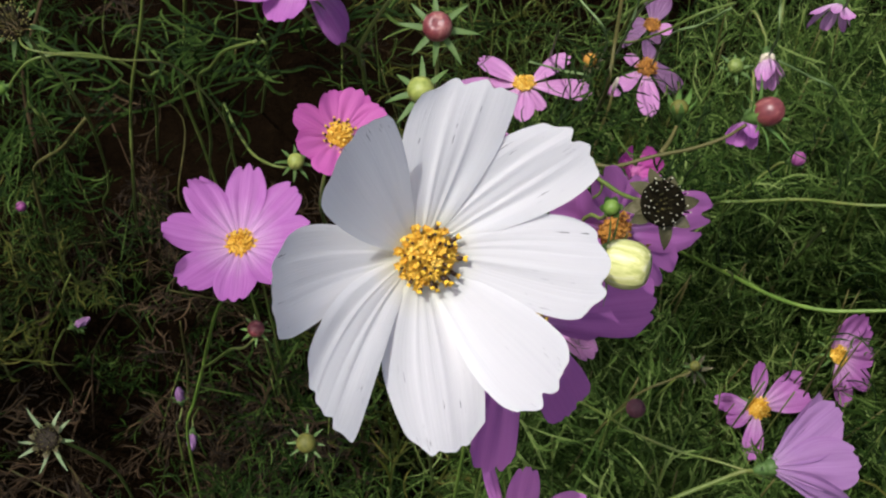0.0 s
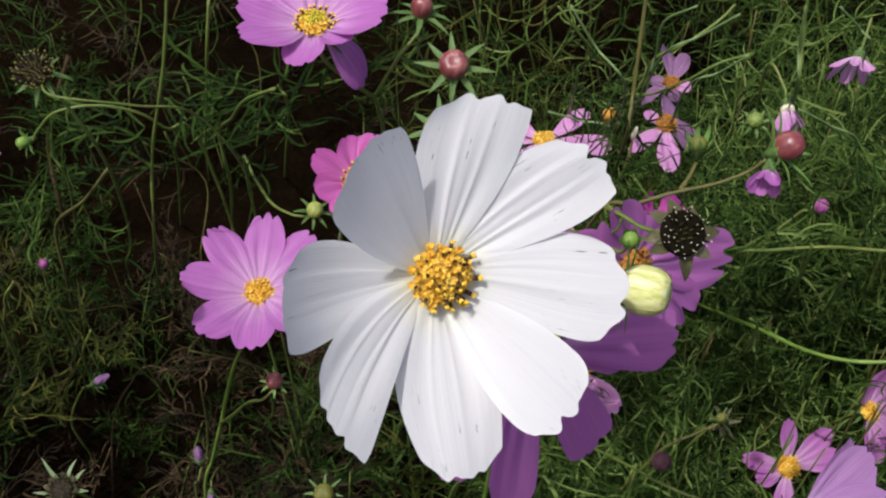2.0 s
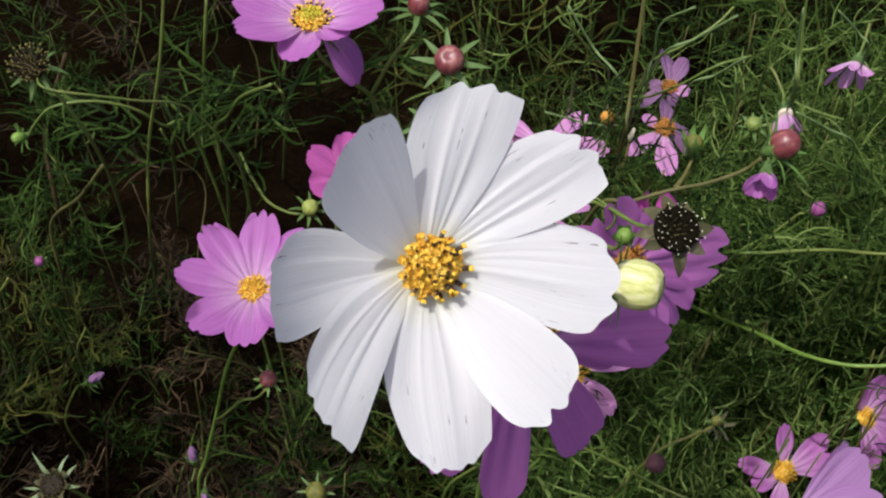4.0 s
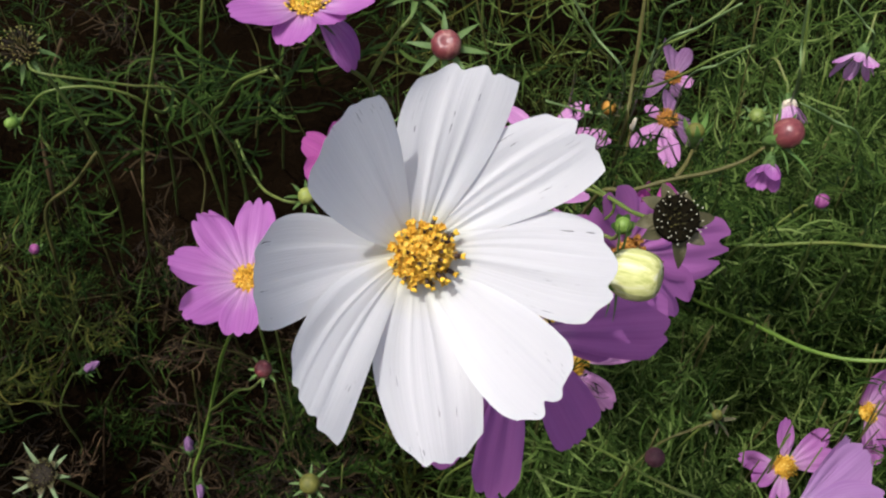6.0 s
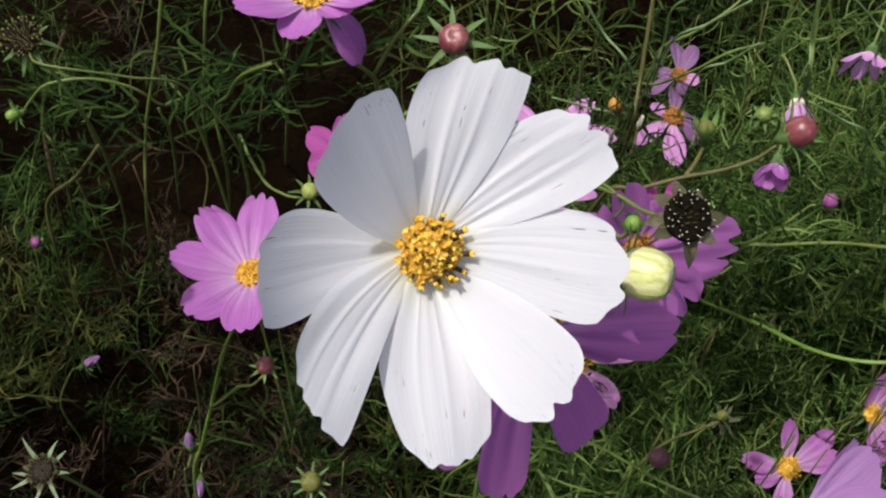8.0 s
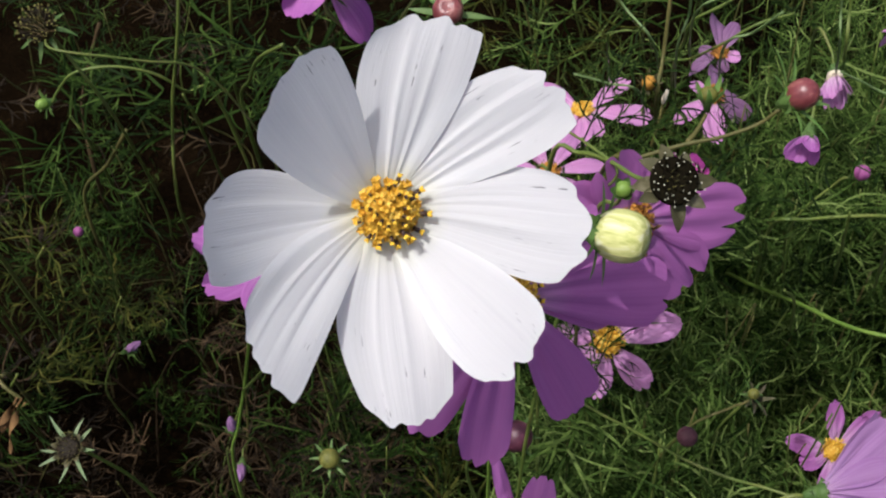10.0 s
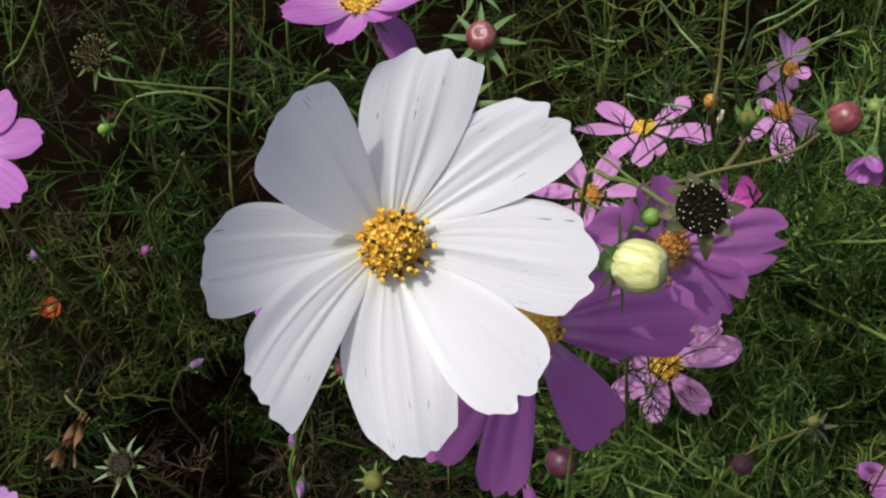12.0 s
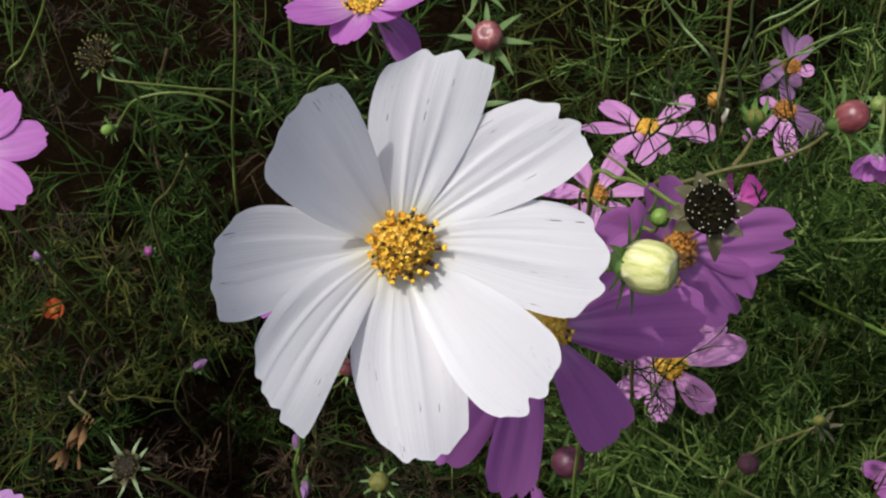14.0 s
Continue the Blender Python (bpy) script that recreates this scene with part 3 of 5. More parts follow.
def white_bloom():
    root = thing("cosmos_flower", facing(WHITE_AT, WHITE_N), "large white cosmos bloom with eight broad petals and yellow centre", "flower", "cosmos blooms")
    # bearing, length, half width, lift, curl, cup, notches, twist, height at the claw, skew and roundness of the rim, widest place, lean, taper, bend
    rows = [
        (6.0, 46.3, 13.1, 19.5, -15.5, 0.02, ((-0.35, 0.035), (-0.78, 0.03), (0.5, 0.015)), 0.05, 1.2, 0.0, 0.18, 0.87, -0.45, 0.05, -0.13),
        (48.1, 47.6, 11.3, 24.8, -12.3, 0.04, ((0.15, 0.045), (-0.45, 0.03)), 0.05, 0.4, -0.01, 0.09, 0.76, -0.15, 0.15, -0.56),
        (82.0, 45.5, 12.4, 30.0, -12.6, 0.05, ((-0.45, 0.04), (0.15, 0.025)), 0.08, 0.6, -0.04, 0.09, 0.89, 0.31, 0.05, -0.44),
        (139.5, 46.0, 12.4, 39.0, 7.0, 0.03, ((0.15, 0.015), (-0.6, 0.02)), 0.0, 0.0, -0.03, 0.09, 0.92, -0.24, 0.05, 0.0),
        (-177.9, 48.2, 11.7, 6.4, 52.7, 0.02, ((0.2, 0.02), (-0.3, 0.025)), 0.0, 0.9, 0.06, 0.11, 0.82, 0.06, 0.11, 0.27),
        (-145.5, 47.6, 11.6, 21.1, 15.0, 0.06, ((0.3, 0.05), (-0.35, 0.04)), -0.10, 0.0, 0.02, 0.09, 0.92, 0.14, 0.05, 0.75),
        (-88.9, 48.6, 12.8, 13.9, -16.2, 0.03, ((0.42, 0.035), (-0.15, 0.03)), -0.10, 1.0, 0.01, 0.16, 0.66, 0.0, 0.13, 0.29),
        (-51.3, 46.8, 11.3, 23.1, -17.0, 0.02, ((-0.25, 0.04), (0.3, 0.02)), 0.0, 0.2, -0.04, 0.09, 0.89, 0.0, 0.12, 0.28),
    ]
    folds = (0.3, 0.65, 0.6, 0.15, 0.3, 0.5, 0.35, 0.2)
    for i, (az, ln, half, lift, curl, cup, notch, twist, high, skew, rim, widest, aside, taper, bend) in enumerate(rows):
        v, f, uv = petal_mesh(ln / 1000 - 0.002, half / 1000, lift, curl, cup, 0.20 + 0.08 * folds[i], notch, 700 + i, 0.16, 30, 60, rim, twist, widest, folds[i], skew, aside, taper, bend)
        ob = mesh_object("petal", v, f, WHITE, root, "", uv)
        ob.matrix_local = Matrix.Translation((0, 0, high / 1000)) @ Matrix.Rotation(radians(az), 4, "Z") @ Matrix.Translation((0.002, 0, 0))
    v, f = lathe([(0.004, -0.003), (0.0050, 0.0015), (0.0056, 0.0040), (0.0050, 0.0064), (0.0030, 0.0080), (0.0002, 0.0085)], 24)
    disc = mesh_object("disc", v, f, YELLOW, root, "domed yellow centre")
    rng = random.Random(44)
    meshes = {}
    for i in range(118):
        q = math.sqrt((i + 0.5) / 118)
        w = i * 2.39996 + rng.uniform(-0.14, 0.14)
        d = Vector((0.9 * q * math.cos(w) + rng.uniform(-0.25, 0.25), 0.9 * q * math.sin(w) + rng.uniform(-0.25, 0.25), 1)).normalized()
        kind = i % 3
        if kind not in meshes:
            one = single_floret(0.0026 * (0.8 + 0.22 * kind), 0.00056)
            ob = mesh_object("floret", one.v, one.f, YELLOW, disc, smooth=False)
            meshes[kind] = ob.data
        else:
            ob = new("floret", meshes[kind])
            ob.parent = disc
        ob.matrix_local = (Matrix.Translation((0.0058 * q * math.cos(w), 0.0058 * q * math.sin(w), 0.0056 * (1 - q * q) + 0.0027)) @ d.to_track_quat("Z", "Y").to_matrix().to_4x4()
                           @ Matrix.Rotation(rng.uniform(0, 6), 4, "Z") @ Matrix.Scale(rng.uniform(0.75, 1.35), 4))
    st = stamen_mesh(0.0048)
    data = None
    # ripe anthers stand out along one side, the others lie among the florets
    ripe = ((72, 0.94, 0.72), (33, 0.96, 0.88), (28, 0.74, 0.66), (-3, 0.98, 0.92), (-31, 0.98, 0.80), (-50, 0.84, 0.85), (-58, 0.66, 0.78),
            (-74, 0.94, 0.70), (-84, 0.78, 0.66), (-104, 0.96, 0.74), (-126, 0.92, 0.66), (78, 0.70, 0.55), (-158, 0.94, 0.52), (175, 0.80, 0.46), (140, 0.72, 0.46))
    for i in range(len(ripe) + 12):
        outer = i < len(ripe)
        if outer:
            bearing, q, k = ripe[i]
            w = radians(bearing)
            rise = rng.uniform(0.35, 0.60)
        else:
            q, k, w, rise = 0.15 + 0.6 * math.sqrt(rng.random()), rng.uniform(0.54, 0.68), i * 2.39996, rng.uniform(0.9, 1.5)
        r = 0.0055 * q + (0.0004 if outer else 0.0)
        d = Vector((math.cos(w) * (0.6 + 0.5 * q), math.sin(w) * (0.6 + 0.5 * q), rise))
        if data is None:
            ob = mesh_object("stamen", st.v, st.f, [BROWN, YOLK], root, "", None, st.s)
            data = ob.data
        else:
            ob = new("stamen", data)
            ob.parent = root
        tagged(ob, "dark brown anther with yellow tip")
        ob.matrix_local = Matrix.Translation((r * math.cos(w), r * math.sin(w), 0.0058 * max(0.0, 1 - q * q) + 0.0052)) @ d.to_track_quat("Z", "Y").to_matrix().to_4x4() @ Matrix.Scale(k, 4)
    v, f = lathe([(0.0014, -0.011), (0.0034, -0.009), (0.0052, -0.005), (0.0054, -0.002)], 16)
    mesh_object("calyx", v, f, BRACT, root, "green calyx")
    bracts(root, 8, 0.012, 0.0016, -6, -40, BRACT, 3, -0.005, 0.004)
    stem_part(root, down_to_ground(WHITE_AT - WHITE_N * 0.009, WHITE_N, (0.03, 0.10), 0.05), 0.0014, 0.0026, STEM)
    HEADS.append((WHITE_AT, 0.055))


white_bloom()

# ---------------------------------------------------------------- pink blooms
PINK_LABEL = "pink cosmos bloom with eight notched petals and a yellow centre"
cosmos((-0.104, 0.304, 0.570), slope(0.03, 0.44, 0.90), [
    (174, 39, 10.4, 22, -6, 0.1), (131, 41, 9.8, 24, -8, 0.1), (86, 41, 10.8, 22, -6, -0.1), (44, 40, 11.0, 22, -6, 0.0),
    (4, 39, 10.5, 24, -8, 0.0), (-43, 37, 10.5, 24, -8, 0.0), (-88, 38, 10.8, 24, -8, 0.1), (-132, 39, 11.2, 24, -8, -0.05)],
    PINK, PINK_LABEL, 11, 0.0072, teeth=0.06, path=[(-0.104, 0.306, 0.562), (-0.109, 0.300, 0.552), (-0.114, 0.297, 0.541), (-0.130, 0.302, 0.500), (-0.151, 0.309, 0.429), (-0.166, 0.311, 0.380), (-0.181, 0.308, 0.327), (-0.20, 0.31, 0.15), (-0.21, 0.31, -0.01)],
    florets=60, clear=0.055, stem_mat=STEM_BRIGHT)
cosmos((-0.047, 0.307, 0.650), slope(0.30, 0.25, 0.92), [
    (104, 20, 7.6, 26, -6, 0.1), (164, 23, 7.6, 24, -6, 0.1), (207, 22, 7.4, 24, -6, -0.1), (252, 24, 8.0, 26, -6, 0.1), (298, 23, 8.5, 26, -6, 0.0), (344, 23, 8.5, 26, -6, 0.0), (30, 23, 8.5, 26, -6, 0.0), (68, 22, 8.5, 26, -6, 0.0)],
    ROSE, "deep pink cosmos bloom partly behind the white one", 21, 0.0062,
       florets=50, stamens=12, clear=0.045, drift=(0.02, 0.05))
cosmos((-0.062, 0.342, 0.710), slope(0.02, 0.55, 0.83), [
    (168, 33, 12.5, 24, -10, 0.0), (125, 33, 12.5, 24, -10, 0.0), (78, 33, 12.5, 24, -10, 0.0), (35, 33, 12.5, 24, -10, 0.0), (-8, 33, 13.0, 24, -4, 0.0),
    (-101, 25, 9.0, 14, -24, 0.2), (-147, 34, 11.5, 24, -10, 0.1), (-40, 20, 8.5, 20, -16, 0.0), (-27, 33, 9.0, -20, -60, 0.0)],
    PINK, "broad pink cosmos bloom with one petal hanging down", 31, 0.0072, path=[(-0.062, 0.344, 0.702), (-0.059, 0.338, 0.694), (-0.048, 0.338, 0.681), (-0.040, 0.347, 0.663), (-0.040, 0.357, 0.645), (-0.040, 0.369, 0.616), (-0.045, 0.40, 0.4), (-0.05, 0.42, -0.01)],
    florets=60, stamens=20, clear=0.05, core=GREENISH)
cosmos((0.063, 0.561, 0.421), slope(-0.05, 0.72, 0.69), [
    (20, 40, 8.5, 30, -10, 0.2), (-12, 50, 8.0, 2, -10, 0.6), (178, 50, 10.0, 8, -6, 0.2), (150, 40, 10.0, 22, -6, 0.0), (-95, 32, 9.0, -4, -30, 0.1), (-135, 38, 9.0, -2, -24, 0.2), (-55, 24, 6.0, -6, -40, 0.2)],
    PALE, "pale pink cosmos bloom seen from its side, petals spread", 41, 0.0085, florets=50, clear=0.05, in_sun=True)
cosmos((0.034, 0.284, 0.653), slope(-0.1, 0.35, 0.93), [
    (170, 24, 4.5, 20, -40, 0.5), (120, 20, 4.0, 40, -60, -0.5), (60, 22, 4.5, 35, -70, 0.4), (10, 24, 4.5, 10, -40, -0.4), (-40, 20, 4.0, 10, -50, 0.3), (-90, 26, 4.5, 5, -50, 0.2), (-140, 24, 4.5, 10, -30, -0.4)],
    PALE, "wilting pale pink cosmos bloom with shrivelled curling petals", 51, 0.0044, disc_mat=OCHRE, florets=22, clear=0.022)
cosmos((0.173, 0.627, 0.373), slope(0.0, 0.36, 0.93), [
    (-92, 47, 9.5, 10, -10, 0.1), (-140, 40, 8.0, 10, -20, 0.5), (152, 20, 6.5, 24, -20, 0.3), (-30, 34, 8.0, 4, -60, 0.7, FADED), (20, 22, 6.0, 10, -70, -0.6, FADED), (80, 26, 7.0, 24, -50, 0.8, FADED)],
    PALE, "ageing pale pink cosmos bloom with a brown centre", 61, 0.0085, disc_mat=OCHRE, florets=40, clear=0.042, in_sun=True)
cosmos((0.184, 0.680, 0.372), slope(0.05, 0.4, 0.92), [
    (82, 41, 11.0, 20, -60, 0.7), (60, 30, 8.0, 4, 40, -0.8), (-155, 30, 7.0, 0, -60, 0.6), (170, 16, 5.5, 12, -60, -0.6), (-22, 17, 7.0, 20, -20, 0.0, PALE), (-75, 16, 5.0, 0, -70, 0.5)],
    FADED, "faded mauve cosmos bloom with thin worn petals", 71, 0.0068, disc_mat=OCHRE, florets=40, clear=0.022)
cosmos((0.182, 0.414, 0.542), slope(-0.25, -0.9, 0.30), ring(6, 20, 15, 5.2, 52, 20, 81, 0.2, 0.4), PINK, "half closed small pink cosmos bloom nodding on its stem", 81, 0.0045,
       disc_mat=BRACT, florets=8, clear=0.035, drift=(0.02, 0.02), in_sun=True)
cosmos((0.222, 0.510, 0.500), slope(0.05, -0.93, 0.2), ring(11, 0, 20, 3.2, 50, 30, 91, 0.2, 1.1), BLUSH, "drooping pale cosmos bloom with rolled petals", 91, 0.0055,
       disc_mat=STRAW, florets=8, clear=0.04, in_sun=True)
cosmos((0.293, 0.583, 0.483), slope(-0.35, -0.85, 0.1), ring(7, 10, 24, 5.2, 40, 20, 101, 0.3, 0.9), BLUSH, "drooping pink cosmos bloom with limp petals", 101, 0.0055,
       disc_mat=BRACT, florets=8, clear=0.045, in_sun=True)
cosmos((0.097, 0.330, 0.597), slope(0.1, 0.3, 0.9), ring(6, 25, 21, 6.0, 26, 70, 111, 0.22, 0.6, (1, 4)), MAGENTA, "vivid magenta cosmos bloom with rolled petals", 111, 0.0025,
       disc_mat=MAGENTA, florets=8, clear=0.03, drift=(-0.07, 0.0))
cosmos((0.022, 0.160, 0.737), slope(0.40, -0.20, 0.90), [
    (-55, 47, 9.5, -4, -16, 0.0), (-106, 46, 8.0, 8, 4, 0.0), (-131, 45, 8.5, 4, -6, 0.0), (-3, 50, 10.5, 2, -8, 0.1), (-16, 36, 5.0, -4, -10, 0.3), (40, 34, 10.0, 4, -10, 0.0), (90, 30, 10.0, 4, -10, 0.0), (150, 32, 10.0, 4, -10, 0.0)],
    MAUVE, "mauve pink cosmos bloom in shade below the white one", 121, 0.0070, florets=50, stamens=12, clear=0.055, widest=0.92, drift=(0.02, 0.06))
cosmos((0.062, 0.222, 0.695), slope(0.45, -0.32, 0.82), [
    (-4, 47, 13.0, 4, -8, 0.1), (-44, 40, 12.5, 0, -12, 0.1), (-100, 32, 12.0, 4, -6, 0.0), (-140, 34, 12.0, 6, -6, 0.0), (165, 34, 12.0, 14, -6, 0.0), (120, 30, 11.0, 20, -6, 0.0), (75, 22, 9.0, 20, -6, 0.0), (35, 26, 9.0, 10, -10, 0.0)],
    MAUVE, "mauve cosmos bloom with ragged petal ends under a seed head", 131, 0.0070, disc_mat=OCHRE, florets=50, clear=0.05, teeth=0.19, drift=(-0.06, 0.0))
cosmos((0.025, 0.127, 0.625), slope(0.0, 0.15, 0.95), [
    (106, 37, 2.6, 12, -6, 0.9), (77, 30, 6.0, 16, -10, 0.2), (28, 34, 9.5, 14, -8, 0.0), (-4, 36, 9.5, 14, -8, 0.0), (-50, 36, 9.5, 14, -8, 0.0), (-95, 36, 9.5, 14, -8, 0.0), (-140, 36, 9.5, 14, -8, 0.0), (172, 36, 9.5, 14, -8, 0.0)],
    MAUVE, "mauve pink cosmos bloom with one petal turned on edge", 211, 0.0070, florets=40, clear=0.045, drift=(-0.02, -0.05))
cosmos((0.074, 0.355, 0.418), slope(0.0, 0.3, 0.95), [
    (15, 46, 9.5, 10, -6, 0.1), (40, 42, 9.0, 10, -6, 0.0), (-50, 36, 9.0, 4, -10, 0.1), (-105, 36, 9.0, 4, -10, 0.0), (170, 34, 7.5, 6, -10, 0.1), (-145, 38, 8.5, 4, -10, 0.1), (115, 34, 9.0, 6, -10, 0.0)],
    PALE, "pale pink cosmos bloom low among the leaves", 141, 0.0095, florets=60, clear=0.012)
cosmos((0.246, 0.358, 0.272), slope(0.0, 0.25, 0.96), [
    (172, 34, 8.0, 14, -10, 0.5), (88, 35, 7.0, 24, -10, 0.4), (38, 42, 8.0, 18, -10, 0.2), (10, 40, 9.0, 12, -10, 0.2), (-104, 40, 8.0, 10, -10, 0.2), (-155, 26, 7.0, 10, -10, 0.2)],
    PINK, "small pink cosmos bloom with five narrow spread petals", 151, 0.0085, florets=40, clear=0.045, in_sun=True)
cosmos((0.308, 0.392, 0.296), slope(0.45, 0.2, 0.87), [
    (82, 38, 12.5, 34, 20, 0.0), (40, 36, 10.5, 20, -6, 0.1), (2, 34, 10.5, 14, -10, 0.0), (-40, 36, 11.0, 10, -10, 0.0), (-86, 38, 11.0, 6, -10, 0.0), (120, 26, 9.0, 30, 20, 0.0)],
    PINK, "pink cosmos bloom with six broad petals", 161, 0.0080, florets=40, clear=0.040, in_sun=True)
cosmos((0.144, 0.180, 0.576), slope(0.92, 0.22, 0.08),
       ring(8, 20, 41, 12.0, 50, -10, 171, 0.05, 0.1),
       PINK_SHADED, "pink cosmos bloom turned aside, backs of its petals coloured lilac for shade", 171, 0.0042, florets=10, disc_mat=BRACT, clear=0.06, drift=(-0.01, 0.03))
cosmos((-0.202, 0.248, 0.720), slope(0.15, 0.35, 0.92), [
    (14, 32, 8.0, 14, -14, 0.2), (-34, 36, 9.0, 10, -8, 0.1), (-78, 34, 8.5, 12, -8, 0.1), (55, 28, 10.0, 18, -8, 0.0), (100, 28, 10.0, 20, -8, 0.0), (145, 30, 10.0, 18, -8, 0.0), (-122, 32, 10.0, 14, -8, 0.0), (-168, 32, 10.0, 14, -8, 0.0)],
    PINK, "pink cosmos bloom with a dark-ringed yellow centre", 181, 0.0065, florets=46, stamens=12, clear=0.05)
cosmos((-0.2356, 0.1467, 0.574), slope(0.1, 0.4, 0.91), ring(8, 0, 36, 11.0, 20, -8, 191), PINK_SHADED, "pink cosmos bloom low at the edge of the bed, coloured lilac for shade", 191, 0.0070, clear=0.05)
cosmos((-0.377, 0.411, 0.388), slope(0.2, 0.3, 0.9), ring(6, 20, 9, 4.5, 30, 10, 201), ORANGE, "tiny orange bloom deep among the leaves", 201, 0.003, florets=14, disc_mat=OCHRE, clear=0.03)

# ---------------------------------------------------------------- buds
bud((-0.002, 0.279, 0.742), slope(0.02, 0.10, 1), 0.0056, 0.0095, BUD_RED, "glossy reddish bud with star of green bracts", 1, 0.0105, -4, -14, BRACT, 8, 10, 0.05, dimple=True, path=None, bract_half=0.0014, clear=0.03)
bud((0.118, 0.254, 0.724), slope(0.68, 0.22, 0.68), 0.0055, 0.0114, BUD_RED, "glossy red-brown bud in a green calyx", 2, 0.0135, 30, -30, BRACT_FRESH, 8, 8, 0.05, cover=0.40, bract_half=0.0012,
    path=[(0.112, 0.255, 0.716), (0.106, 0.255, 0.709), (0.094, 0.252, 0.706), (0.080, 0.250, 0.704), (0.066, 0.249, 0.699), (0.054, 0.256, 0.686), (0.05, 0.28, 0.6), (0.05, 0.32, 0.3), (0.05, 0.34, -0.01)], stem_mat=STEM_TAN, clear=0.03)
bud((-0.104, 0.291, 0.507), slope(0.2, 0.25, 0.95), 0.0048, 0.0092, BUD_RED, "small reddish bud with green bracts", 3, 0.0055, 25, -40, BRACT_FRESH, bract_half=0.0010,
    path=[(-0.105, 0.289, 0.501), (-0.112, 0.286, 0.495), (-0.121, 0.288, 0.489), (-0.137, 0.296, 0.460), (-0.149, 0.306, 0.435)])
bud((-0.065, 0.204, 0.548), slope(0, 0.2, 1), 0.0047, 0.0088, BUD_OLIVE, "round olive-green bud with narrow bracts", 4, 0.0062, 24, -30, bract_half=0.0008)
bud((0.0506, 0.1612, 0.7625), slope(0.90, -0.20, 0.38), 0.0067, 0.0146, BUD_PALE, "pale yellow-green bud of folded petals about to open", 5, 0.0110, 8, -10, BRACT_FRESH, 8, 7, 0.06, point=0.62,
    path=[(0.042, 0.163, 0.759), (0.036, 0.166, 0.754), (0.030, 0.175, 0.740), (0.015, 0.185, 0.66), (0.0, 0.20, 0.35), (0.0, 0.21, -0.01)], stem_mat=STEM_BRIGHT, bract_half=0.0013, clear=0.04, cover=0.34, folded=True)
bud((0.020, 0.221, 0.541), slope(0.55, 0.15, 0.8), 0.0076, 0.0150, BUD_ROSY_SHADED, "plump rosy bud in the shade of petals", 6, 0.009, 40, -30, None, 8, 8, 0.06, bract_half=0.0013, clear=0.03, cover=0.42)
bud((0.109, 0.259, 0.473), slope(0.1, 0.1, 1), 0.0055, 0.0105, BUD_DULL, "dull purple bud low among leaves", 7, 0.005, 50, -10, bract_half=0.0010, clear=0.03)
bud((0.090, 0.268, 0.711), slope(-0.05, 0.65, 0.7), 0.0036, 0.0058, BUD_OLIVE, "young green bud in a cup of bracts", 8, 0.0078, 46, 50, BRACT_FRESH, 8, 8, 0.15, bract_half=0.0015,
    path=[(0.0895, 0.264, 0.705), (0.086, 0.257, 0.7045), (0.082, 0.251, 0.7045)], stem_mat=STEM_TAN)
bud((-0.017, 0.363, 0.703), slope(0.1, 0.6, 0.75), 0.0050, 0.0110, BUD_RED, "pinkish bud on a forked stem", 9, 0.012, 10, -30,
    path=[(-0.0175, 0.358, 0.697), (-0.020, 0.350, 0.697), (-0.029, 0.345, 0.687), (-0.040, 0.347, 0.664)], stem_mat=STEM)
bud((-0.008, 0.259, 0.730), slope(-0.1, 0.3, 0.95), 0.0052, 0.0092, BUD_LIME, "plump yellow-green bud with star of bracts", 10, 0.0100, 4, -20, BRACT, 8, 8, 0.12, bract_half=0.0014)
bud((0.227, 0.573, 0.429), slope(-0.2, 0.3, 0.9), 0.0060, 0.0115, BUD_GREEN, "yellowish green bud far in the bed", 11, 0.010, 20, -30)
bud((0.108, 0.545, 0.463), slope(0, 0.2, 1), 0.0055, 0.0120, OCHRE, "orange-brown spent bud among leaves", 12, 0.009, 55, -10, BRACT_DRY, 8, 6, 0.3)
bud((-0.076, 0.341, 0.592), slope(0.35, 0.2, 0.9), 0.0043, 0.0085, BUD_LIME, "yellow-green bud beside a deep pink bloom", 13, 0.0075, 24, -40, bract_half=0.0010,
    path=[(-0.078, 0.340, 0.588), (-0.084, 0.342, 0.586), (-0.091, 0.345, 0.585), (-0.102, 0.356, 0.581), (-0.115, 0.380, 0.575), (-0.127, 0.407, 0.558), (-0.14, 0.44, 0.4), (-0.15, 0.45, -0.01)], stem_mat=STEM)
bud((-0.207, 0.369, 0.273), slope(0.0, 0.75, 0.6), 0.0042, 0.0180, BUD_LILAC, "closed lilac bud on a thin stem", 14, 0.006, 50, -10, None, 8, 5, 0.45, point=1.5,
    path=[(-0.206, 0.362, 0.264), (-0.207, 0.352, 0.262), (-0.209, 0.345, 0.255), (-0.22, 0.335, 0.12), (-0.225, 0.33, -0.01)], stem_mat=STEM, clear=0.03)
bud((-0.304, 0.449, 0.412), slope(0.3, 0.4, 0.8), 0.0036, 0.0085, BUD_PINK, "tiny pink opening bud deep in leaves", 15, 0.005, 50, -10)
bud((-0.257, 0.376, 0.372), slope(0.75, 0.35, 0.5), 0.0034, 0.0200, BUD_LILAC, "narrow faded purple bud lying aside", 16, 0.006, 50, -10, None, 8, 5, 0.45, point=1.5)
bud((0.155, 0.300, 0.444), slope(0.3, 0.3, 0.9), 0.0032, 0.0070, SEED_OLIVE, "withered olive bud with dry bracts", 17, 0.009, 35, -30, BRACT_DRY, 7, 6, 0.3)
